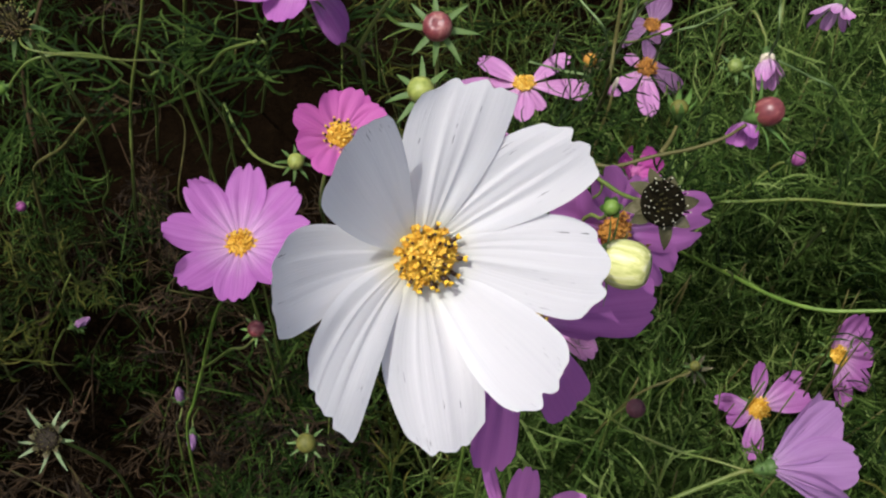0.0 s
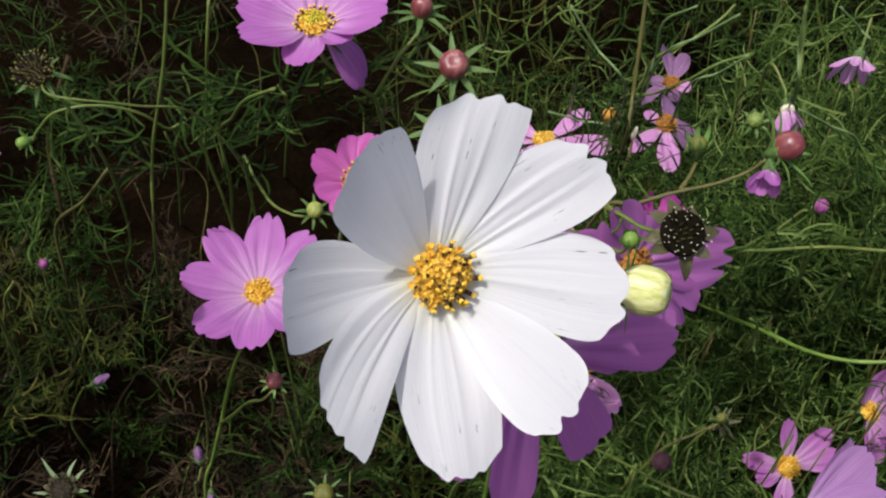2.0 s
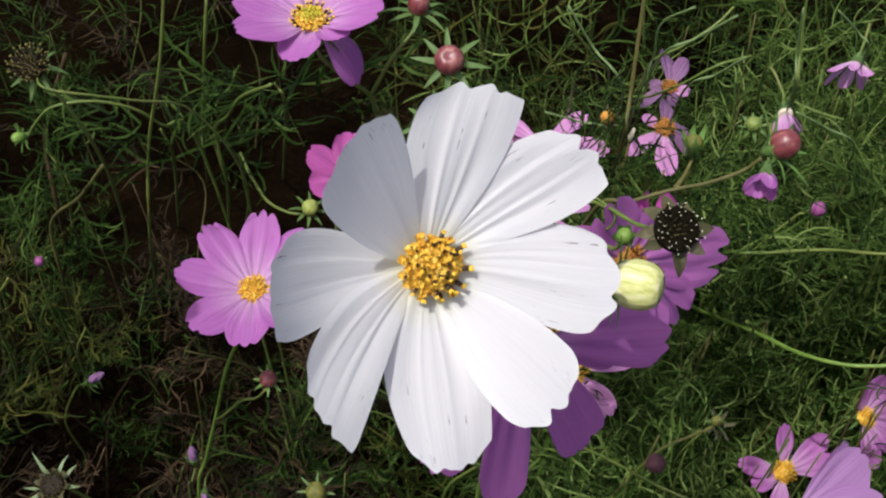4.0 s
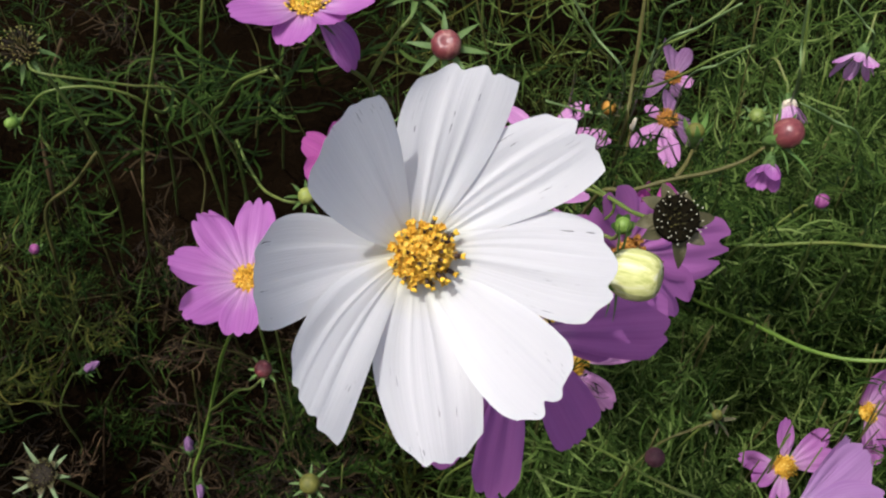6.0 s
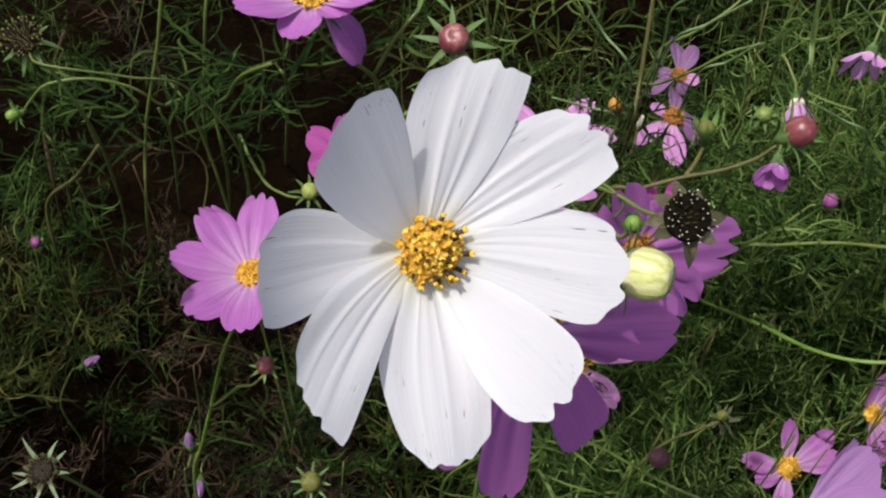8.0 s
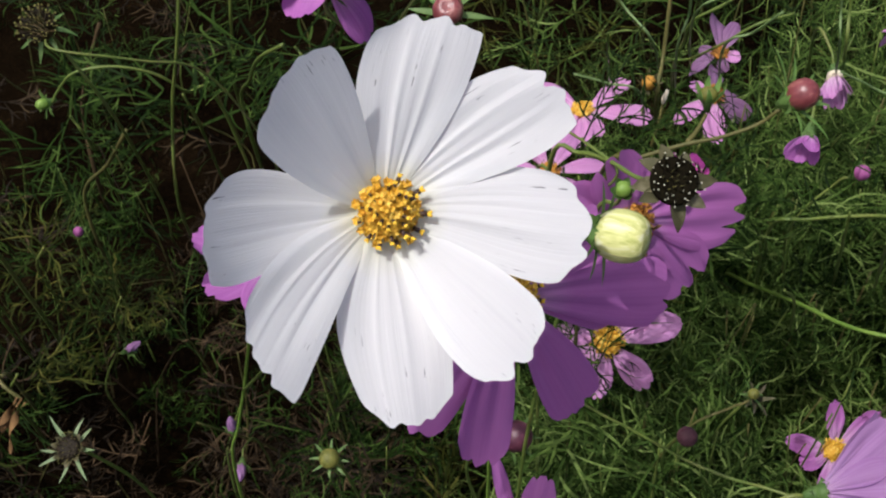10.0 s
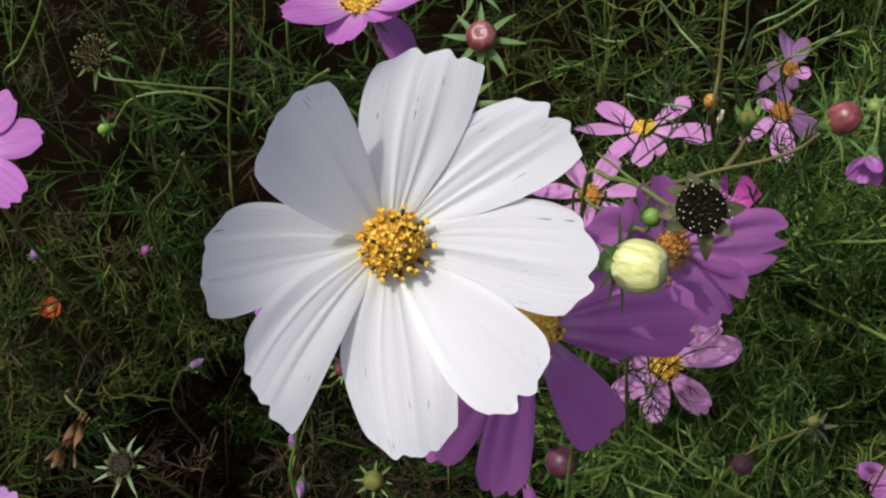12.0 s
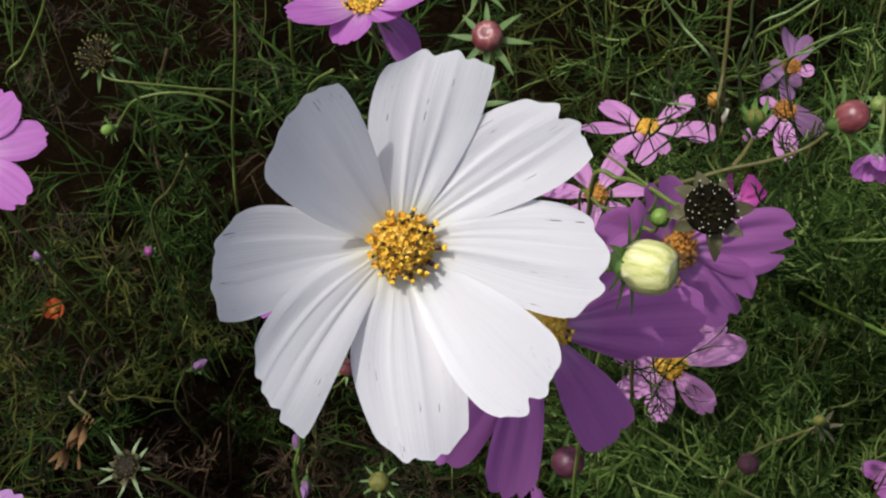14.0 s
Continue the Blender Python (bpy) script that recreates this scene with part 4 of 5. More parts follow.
bud((-0.234, 0.379, 0.605), slope(-0.6, -0.4, 0.6), 0.0030, 0.0075, BUD_BRIGHT, "nodding green bud with spread bracts", 21, 0.007, 30, -30, BRACT_FRESH, 8, bract_half=0.0010, cover=0.5,
    path=[(-0.231, 0.381, 0.602), (-0.225, 0.384, 0.610), (-0.210, 0.384, 0.623), (-0.185, 0.390, 0.620), (-0.165, 0.40, 0.595), (-0.15, 0.42, 0.52), (-0.15, 0.44, -0.01)], clear=0.03)
bud((0.149, 0.291, 0.464), slope(0.5, 0.2, 0.7), 0.0032, 0.0060, BUD_OLIVE, "dried yellowish bud with limp bracts", 22, 0.0075, 40, -40, BRACT, 6, bract_half=0.0009,
    path=[(0.147, 0.289, 0.461), (0.143, 0.288, 0.458), (0.137, 0.288, 0.453), (0.112, 0.285, 0.425), (0.09, 0.29, 0.30), (0.085, 0.30, -0.01)], stem_mat=STEM_TAN, clear=0.03)
bud((0.0555, 0.205, 0.731), slope(-0.1, 0.1, 1), 0.0027, 0.0056, BUD_BRIGHT, "small bright green bud beside a seed head", 19, 0.0035, 50, 20, BRACT, 6, path=[(0.0553, 0.206, 0.728), (0.0545, 0.209, 0.720), (0.045, 0.216, 0.690), (0.02, 0.21, 0.50), (0.0, 0.21, -0.01)], stem_mat=STEM)

bud((-0.1896, 0.3252, 0.2821), slope(0.1, -0.5, 0.6), 0.0040, 0.0200, BUD_LILAC, "wilted lilac bud hanging beside a thin stem", 31, 0.006, 50, -10, None, 8, 5, 0.45, point=1.5, clear=0.02)
bud((-0.3706, 0.4230, 0.4391), slope(0.4, 0.3, 0.8), 0.0040, 0.0110, BUD_LILAC, "small dark lilac bud deep in leaves", 32, 0.005, 40, -10, clear=0.012)
bud((0.2032, 0.3792, 0.5485), slope(0.5, 0.2, 0.8), 0.0042, 0.0090, BUD_PINK, "small pale pink opening bud among leaves", 33, 0.005, 50, -10, clear=0.015)


# ---------------------------------------------------------------- seed heads
def seed_head(place, normal, radius, seeds, mat, tips, label, seed, bract_n, bract_len, bract_half, bract_lift, bract_curl, bract_mat, hollow=0.0, length=1.0, spread=1.3, path=None, drift=(0, 0), clear=0.04, stem_mat=None, cup=None):
    place, normal = Vector(place), normal.normalized()
    root = thing("seed_head", facing(place, normal), label, "seed head", "cosmos seed heads")
    rng = random.Random(seed)
    v, f = lathe([(0.002, -0.006), (radius * 0.6, -0.004), (radius * 0.9, -0.001), (radius * 0.85, 0.001), (radius * 0.4, 0.0015 - hollow), (0.0003, 0.0015 - hollow)], 20)
    mesh_object("receptacle", v, f, mat, root)
    one = Soup()
    vv, ff = tube([(0, 0, 0), (0, 0, 0.5), (0, 0, 1)], [0.06, 0.11, 0.035], 5)
    one.add(vv, ff, 0)
    if tips:
        vv, ff = tube([(0, 0, 0.94), (0, 0, 1.02), (0, 0, 1.10)], [0.05, 0.08, 0.04], 6)
        one.add(vv, ff, 1)
    data = {}
    for i in range(seeds):
        q = math.sqrt((i + 0.5) / seeds)
        w = i * 2.39996 + rng.uniform(-0.15, 0.15)
        b = Vector((radius * 0.88 * q * math.cos(w), radius * 0.88 * q * math.sin(w), -hollow * (1 - q)))
        d = Vector((math.cos(w) * q * spread, math.sin(w) * q * spread, 1 + rng.uniform(-0.25, 0.25))).normalized()
        kind = 1 if tips and q < 0.45 else 0
        if kind not in data:
            ob = mesh_object("seed", one.v, one.f, [SEED_OLIVE if kind else mat, (SEED_OLIVE if kind else tips) or mat], root, "", None, one.s)
            data[kind] = ob.data
        else:
            ob = new("seed", data[kind])
            ob.parent = root
        ob.matrix_local = Matrix.Translation(b) @ d.to_track_quat("Z", "Y").to_matrix().to_4x4() @ Matrix.Scale(radius * length * rng.uniform(0.45, 0.7), 4)
    bracts(root, bract_n, bract_len, bract_half, bract_lift, bract_curl, bract_mat, seed, -0.003, radius * 0.75, uneven=2.0)
    if cup:
        bracts(root, 8, radius * 0.95, radius * 0.40, 24, 30, cup, seed + 9, -0.002, radius * 0.62, "broad brownish inner bract")
    stem_part(root, path or down_to_ground(place - normal * 0.005, normal, drift), 0.0007, 0.0010, stem_mat)
    HEADS.append((place, clear))


seed_head((0.069, 0.196, 0.745), slope(0.22, 0.08, 0.95), 0.0082, 50, SEED, SEED_TIP, "black seed head dotted with pale tips, dry bracts", 5, 8, 0.0080, 0.0030, -4, -24, BRACT_DRY, 0.003, 0.62, 0.45,
          [(0.069, 0.199, 0.741), (0.066, 0.206, 0.733), (0.060, 0.214, 0.727), (0.052, 0.226, 0.722), (0.043, 0.237, 0.714), (0.034, 0.242, 0.705), (0.03, 0.26, 0.6), (0.03, 0.30, 0.3), (0.03, 0.31, -0.01)], clear=0.04)
seed_head((-0.181, 0.325, 0.700), slope(-0.1, 0.25, 0.95), 0.0066, 70, SEED_DARK, SEED_YELLOW, "olive seed head with bristling yellowish seeds", 6, 7, 0.008, 0.0013, -20, -30, BRACT, 0.0, 1.35)
seed_head((-0.184, 0.201, 0.559), slope(-0.12, 0.25, 0.96), 0.0062, 50, SEED_DARK, SEED_YELLOW, "dark seed head with a star of whitish green bracts", 7, 8, 0.0130, 0.0011, 24, -24, BRACT_PALE, 0.001, 0.85, cup=BRACT_DRY)


# ---------------------------------------------------------------- loose stems
def loose_stem(points, r, mat, label, foot=True, clear=0.0):
    pts = [Vector(p) for p in points]
    if clear:
        OPEN_LINES.extend((p, clear) for p in spline(pts, 5))
    if foot:
        low = pts[-1]
        away = Vector((low.x - 0.02, low.y, 0)) * min(1.2, 0.8 * low.z / (0.98 - low.z))
        pts += [low + away * 0.5 - Vector((0, 0, low.z * 0.5)), low + away - Vector((0, 0, low.z + 0.01))]
    root = thing("plant_stem", Matrix.Translation(pts[0]), label, "stem", "bare stems")
    stem_part(root, pts, r * 0.8, r, mat)


loose_stem([(-0.135, 0.402, 0.715), (-0.143, 0.399, 0.680), (-0.154, 0.394, 0.638), (-0.175, 0.397, 0.576), (-0.192, 0.397, 0.500)], 0.0010, STEM, "thin yellowish upright cosmos stem", clear=0.003)
loose_stem([(-0.189, 0.370, 0.594), (-0.221, 0.390, 0.546), (-0.262, 0.417, 0.491), (-0.28, 0.43, 0.42)], 0.0013, STEM_TAN, "tan slanting old cosmos stem", clear=0.003)
loose_stem([(0.104, 0.475, 0.700), (0.101, 0.452, 0.639), (0.098, 0.432, 0.590), (0.097, 0.428, 0.551)], 0.0013, STEM_TAN, "brownish upright bare cosmos stem", clear=0.003)
loose_stem([(0.219, 0.540, 0.640), (0.221, 0.530, 0.575), (0.224, 0.523, 0.544), (0.232, 0.528, 0.496)], 0.0012, STEM, "green upright bare cosmos stem", clear=0.003)
loose_stem([(0.280, 0.322, 0.477), (0.259, 0.326, 0.469), (0.233, 0.331, 0.462), (0.212, 0.347, 0.450), (0.194, 0.380, 0.426), (0.191, 0.420, 0.382), (0.190, 0.473, 0.322), (0.192, 0.543, 0.241)], 0.0015, STEM_BRIGHT, "bright green arching stem", clear=0.005)
loose_stem([(0.153, 0.187, 0.546), (0.130, 0.198, 0.541), (0.114, 0.201, 0.544), (0.095, 0.212, 0.540), (0.081, 0.234, 0.519), (0.068, 0.270, 0.472), (0.054, 0.326, 0.389)], 0.0008, STEM, "thin green bent cosmos stem")
loose_stem([(0.038, 0.252, 0.711), (0.047, 0.233, 0.721), (0.055, 0.222, 0.722), (0.051, 0.223, 0.712), (0.038, 0.237, 0.699), (0.029, 0.253, 0.688), (0.03, 0.28, 0.6)], 0.0006, STEM, "looping thin olive cosmos stem")
loose_stem([(0.30, 0.33, 0.568), (0.231, 0.336, 0.561), (0.206, 0.357, 0.539), (0.180, 0.368, 0.523), (0.165, 0.384, 0.497)], 0.0011, STEM, "olive stem leaning aside", clear=0.003)

loose_stem([(-0.181, 0.325, 0.695), (-0.167, 0.306, 0.704), (-0.139, 0.315, 0.690), (-0.120, 0.335, 0.664), (-0.115, 0.37, 0.58)], 0.0006, STEM, "olive stem bowing away from a seed head")
loose_stem([(-0.262, 0.52, 0.545), (-0.280, 0.510, 0.510), (-0.297, 0.509, 0.469), (-0.305, 0.50, 0.40)], 0.0017, LITTER_SHADED, "dead brown cosmos stem")
loose_stem([(-0.085, 0.345, 0.672), (-0.108, 0.372, 0.640), (-0.125, 0.398, 0.603), (-0.143, 0.424, 0.565), (-0.15, 0.44, 0.50)], 0.0011, STEM, "green slanting side branch", clear=0.003)
loose_stem([(-0.2843, 0.293, 0.4409), (-0.2927, 0.2965, 0.4482), (-0.2985, 0.3030, 0.4480), (-0.3030, 0.3150, 0.4300)], 0.0014, STEM_TAN, "yellowed stem that bears a dead leaf", clear=0.004)
for line, thick in (
    ([(0.171, 0.516, 0.584), (0.160, 0.507, 0.578), (0.141, 0.502, 0.565), (0.125, 0.508, 0.548), (0.124, 0.522, 0.520), (0.125, 0.554, 0.467)], 0.0011),
    ([(0.177, 0.478, 0.577), (0.155, 0.470, 0.576), (0.139, 0.476, 0.557), (0.125, 0.498, 0.526), (0.113, 0.539, 0.484)], 0.0010),
    ([(0.061, 0.518, 0.583), (0.072, 0.517, 0.567), (0.092, 0.528, 0.532), (0.109, 0.568, 0.482)], 0.0009),
    ([(-0.146, 0.477, 0.622), (-0.152, 0.472, 0.593), (-0.162, 0.483, 0.553), (-0.178, 0.507, 0.496)], 0.0012),
    ([(-0.257, 0.422, 0.668), (-0.273, 0.423, 0.646), (-0.299, 0.429, 0.617), (-0.342, 0.457, 0.571)], 0.0010),
):
    loose_stem(line, thick, STEM, "thin green arching cosmos stem")

for line in (
    [(0.059, 0.442, 0.642), (0.075, 0.441, 0.614), (0.096, 0.444, 0.578)],
    [(0.142, 0.415, 0.656), (0.129, 0.43, 0.63), (0.116, 0.459, 0.589)],
    [(0.152, 0.415, 0.629), (0.144, 0.431, 0.603), (0.136, 0.461, 0.564)],
    [(0.125, 0.435, 0.646), (0.113, 0.452, 0.622), (0.114, 0.461, 0.591), (0.111, 0.467, 0.557)],
    [(0.049, 0.42, 0.585), (0.068, 0.423, 0.575), (0.09, 0.44, 0.548)],
    [(0.189, 0.452, 0.632), (0.195, 0.457, 0.597), (0.205, 0.467, 0.553)],
    [(0.198, 0.438, 0.568), (0.223, 0.445, 0.548), (0.255, 0.465, 0.511)],
    [(0.23, 0.501, 0.593), (0.25, 0.506, 0.571), (0.267, 0.521, 0.543)],
):
    loose_stem(line, 0.0008, STEM_PALE, "thin pale green cosmos side branch")


def dry_leaf(place, seed, size, hang=None):
    rng = random.Random(seed)
    HEADS.append((Vector(place), size * 0.8))
    root = thing("dry_leaf", Matrix.Translation(place), "curled dry tan leaf hanging in the foliage", "leaf", "dry leaves")
    for k in range(6):
        p = Vector((rng.uniform(-0.2, 0.2), rng.uniform(-0.1, 0.1), rng.uniform(-0.3, 0.3))) * size
        d = Vector((rng.uniform(-1, 1), rng.uniform(-0.5, 0.5), rng.uniform(-1, 0.6))).normalized()
        if hang:
            p, d = p * 0.45, (Vector(hang) + d * 0.35).normalized()
        pts = [p]
        for _ in range(6):
            d = (d + Vector((rng.uniform(-0.6, 0.6), rng.uniform(-0.6, 0.6), rng.uniform(-0.6, 0.6)))).normalized()
            if hang:
                d = (d + Vector(hang) * 0.9).normalized()
            p = p + d * size / 6
            pts.append(p)
        line = spline(pts, 3)
        verts, faces = [], []
        for i, q in enumerate(line):
            w = size * 0.055 * math.sin(math.pi * (i + 1) / (len(line) + 1)) + 0.0004
            side = Vector((math.cos(i * 0.35), math.sin(i * 0.35) * 0.5, math.sin(i * 0.35))).normalized() * w
            verts += [q - side, q + side * 0.1 + Vector((0, 0, w * 0.4)), q + side]
        for i in range(len(line) - 1):
            for j in range(2):
                a = i * 3 + j
                faces.append((a, a + 3, a + 4, a + 1))
        mesh_object("blade", verts, faces, LITTER_PALE, root)


LITTER_PALE = speckled("pale dry leaf", [(0.2, (0.075, 0.038, 0.014)), (0.6, (0.19, 0.105, 0.042)), (0.9, (0.34, 0.22, 0.10))], 90.0, 0.8, 0.15, 0.2)
dry_leaf((-0.2845, 0.2917, 0.4403), 3, 0.036, (-0.34, -0.90, -0.25))
dry_leaf((0.060, 0.182, 0.738), 12, 0.010)


def broken_stalk(line, r):
    """A snapped dry stalk: a straw tube with a pale split end."""
    pts = [Vector(p) for p in line]
    root = thing("dry_stalk", Matrix.Translation(pts[0]), "snapped straw-coloured stalk with pale split end", "stem", "bare stems")
    stem_part(root, pts, r, r, STEM_TAN)
    d = (pts[0] - pts[1]).normalized()
    v, f = tube([(0, 0, 0), tuple(d * 0.003), tuple(d * 0.008 + Vector((0.0010, 0, 0)))], [r * 1.2, r * 1.9, r * 1.2], 7)
    mesh_object("split_end", v, f, STRAW, root, "whitish split end of the stalk")


broken_stalk([(0.0988, 0.4172, 0.5648), (0.097, 0.413, 0.552), (0.094, 0.415, 0.52), (0.09, 0.43, 0.40), (0.09, 0.45, -0.01)], 0.0008)

# ---------------------------------------------------------------- feathery plants
LIGHT_LINE = np.array(EYE_LINE)


def leaf_template(seed):
    """A divided feathery leaf along +x as thread segments: start, end, bow, width."""
    g = np.random.default_rng(seed)
    segs = []
    lift, sway = g.uniform(-0.35, 0.25), g.uniform(-0.3, 0.3)

    def spine(x):
        return np.array([x, sway * x * x, lift * x * x])

    def thread(p, d, ln, w):
        side = np.cross(d, g.normal(size=3))
        side /= np.linalg.norm(side) + 1e-9
        bow = side * ln * g.uniform(0.08, 0.30)
        segs.append((p, p + d * ln, bow, w))
        return bow

    segs.append((spine(0), spine(0.5), -0.25 * (spine(1.0) - spine(0.5) * 2) * 0.5, 1.0))
    segs.append((spine(0.5), spine(1.0), np.zeros(3), 0.9))
    for i in range(4):
        x = 0.20 + 0.20 * i + g.uniform(-0.04, 0.04)
        p = spine(x)
        for side in (-1, 1):
            ln = (0.44 - 0.05 * i) * g.uniform(0.7, 1.3)
            a = radians(g.uniform(22, 58))
            d = np.array([math.cos(a), side * math.sin(a), g.uniform(-0.45, 0.5)])
            d /= np.linalg.norm(d)
            bow = thread(p, d, ln, 1.0)
            for s, fr in ((-1, g.uniform(0.25, 0.45)), (1, g.uniform(0.45, 0.7))):
                if g.random() < 0.3:
                    continue
                b = p + d * ln * fr + bow * 4 * fr * (1 - fr)
                a2 = math.atan2(d[1], d[0]) + s * radians(g.uniform(22, 50))
                e = np.array([math.cos(a2), math.sin(a2), d[2] + g.uniform(-0.4, 0.4)])
                thread(b, e / np.linalg.norm(e), ln * g.uniform(0.4, 0.7), 0.85)
    thread(spine(1.0), np.array([0.93, 2 * sway * 0.8, 2 * lift * 0.8]), 0.26, 0.85)
    P = np.array([s[0] for s in segs])
    Q = np.array([s[1] for s in segs])
    Bw = np.array([s[2] for s in segs])
    W = np.array([s[3] for s in segs])
    return P, Q, Bw, W


TEMPLATES = [leaf_template(900 + i) for i in range(16)]


def leaf_arrays(tmpl, mat3, base, size, width):
    """Ribbon vertices of one leaf, in the world: n threads x 5 stations x 2."""
    P, Q, Bw, W = tmpl
    n = len(P)
    out = np.empty((n, 5, 2, 3))
    d = Q - P
    side = np.cross(d, np.array([0.12, 0.08, 1.0]))
    side /= np.linalg.norm(side, axis=1)[:, None] + 1e-9
    for k, (s, taper) in enumerate(((0, 0.75), (0.25, 1.0), (0.5, 1.0), (0.75, 0.8), (1, 0.2))):
        c = P + d * s + Bw * (4 * s * (1 - s))
        half = (W * taper * width * 0.5 / size)[:, None] * side
        out[:, k, 0] = c - half
        out[:, k, 1] = c + half
    return (out.reshape(-1, 3) * size) @ mat3.T + base


OPEN_P = np.array([tuple(q[0]) for q in OPEN_LINES])
OPEN_R = np.array([q[1] for q in OPEN_LINES])


def trimmed(arr, origin):
    """Leaves out the threads of a leaf that would lie over a free-standing stem."""
    threads = arr.reshape(-1, 10, 3)
    at = threads[:, ::3].reshape(-1, 1, 3) + np.array(origin)
    way = LIGHT_LINE - OPEN_P
    way /= np.linalg.norm(way, axis=1)[:, None]
    rel = at - OPEN_P[None]
    along = (rel * way[None]).sum(2)
    off = np.linalg.norm(rel - along[..., None] * way[None], axis=2)
    bad = ((along > -0.004) & (off < OPEN_R[None] + 0.002)).any(1).reshape(len(threads), -1).any(1)
    sunward = np.array(SUN_TO)
    rel = at - SUNNY_P[None]
    along = rel @ sunward
    off = np.linalg.norm(rel - along[..., None] * sunward, axis=2)
    bad |= ((along > 0.002) & (off < SUNNY_R[None])).any(1).reshape(len(threads), -1).any(1)
    return threads[~bad].reshape(-1, 3)


THREAD_FACES = np.array([[0, 1, 3, 2], [2, 3, 5, 4], [4, 5, 7, 6], [6, 7, 9, 8]])


def quads_object(name, chunks, mat, parent, label=""):
    v = np.concatenate(chunks)
    n = len(v) // 10
    f = (np.arange(n)[:, None, None] * 10 + THREAD_FACES[None]).reshape(-1, 4)
    me = bpy.data.meshes.new(name)
    me.vertices.add(len(v))
    me.vertices.foreach_set("co", v.astype(np.float32).ravel())
    me.loops.add(f.size)
    me.loops.foreach_set("vertex_index", f.astype(np.int32).ravel())
    me.polygons.add(len(f))
    me.polygons.foreach_set("loop_start", np.arange(0, f.size, 4, dtype=np.int32))
    me.materials.append(mat)
    me.update(calc_edges=True)
    ob = new(name, me)
    ob.parent = parent
    return tagged(ob, label, "", "", "stuff")


HEAD_P = np.array([tuple(h[0]) for h in HEADS])
HEAD_R = np.array([h[1] for h in HEADS])
SUNNY_P = np.array([tuple(h[0]) for h in IN_SUN])
SUNNY_R = np.array([h[1] for h in IN_SUN])


def too_close(c):
    """Leaves keep off the heads and off the open air above them."""
    d = LIGHT_LINE - HEAD_P
    ln = np.linalg.norm(d, axis=1)
    u = d / ln[:, None]
    rel = c - HEAD_P
    along = np.einsum("ij,ij->i", rel, u)
    off = np.linalg.norm(rel - along[:, None] * u, axis=1)
    return bool(((along > -0.012) & (off < HEAD_R * np.clip(1 - along / ln, 0.2, 1) + 0.006)).any()) or np.linalg.norm(c - LIGHT_LINE) < 0.44


def plant_density(x, y):
    """How thickly the bed is grown: gaps here and there, thinner in one old corner, a thick row added along the sun
    side to cast shade.
    """
    d = 0.60 + 1.0 * noise.noise(Vector((x * 4.2, y * 4.2, 9.0)))
    if x < -0.42:
        d = d * 0.6 + (0.3 if y < 0.65 else 0.0)
    elif x < 0.0 and y < 1.3:
        d *= 0.07 if x > -0.18 and y > 0.42 else 0.42 if y > 0.6 else 0.24
    elif x > 0.03:
        d = d * 0.25 if x < 0.20 and y > 0.50 else max(d, 0.40) + 0.30 if y < 0.75 else d * 0.45
    return d


def orient(direction, roll):
    z = Vector((0, 0, 1))
    x = Vector(direction).normalized()
    y = z.cross(x)
    y = y.normalized() if y.length > 1e-3 else Vector((0, 1, 0))
    zz = x.cross(y)
    m = Matrix((x, y, zz)).transposed() @ Matrix.Rotation(roll, 3, "X")
    return np.array(m)


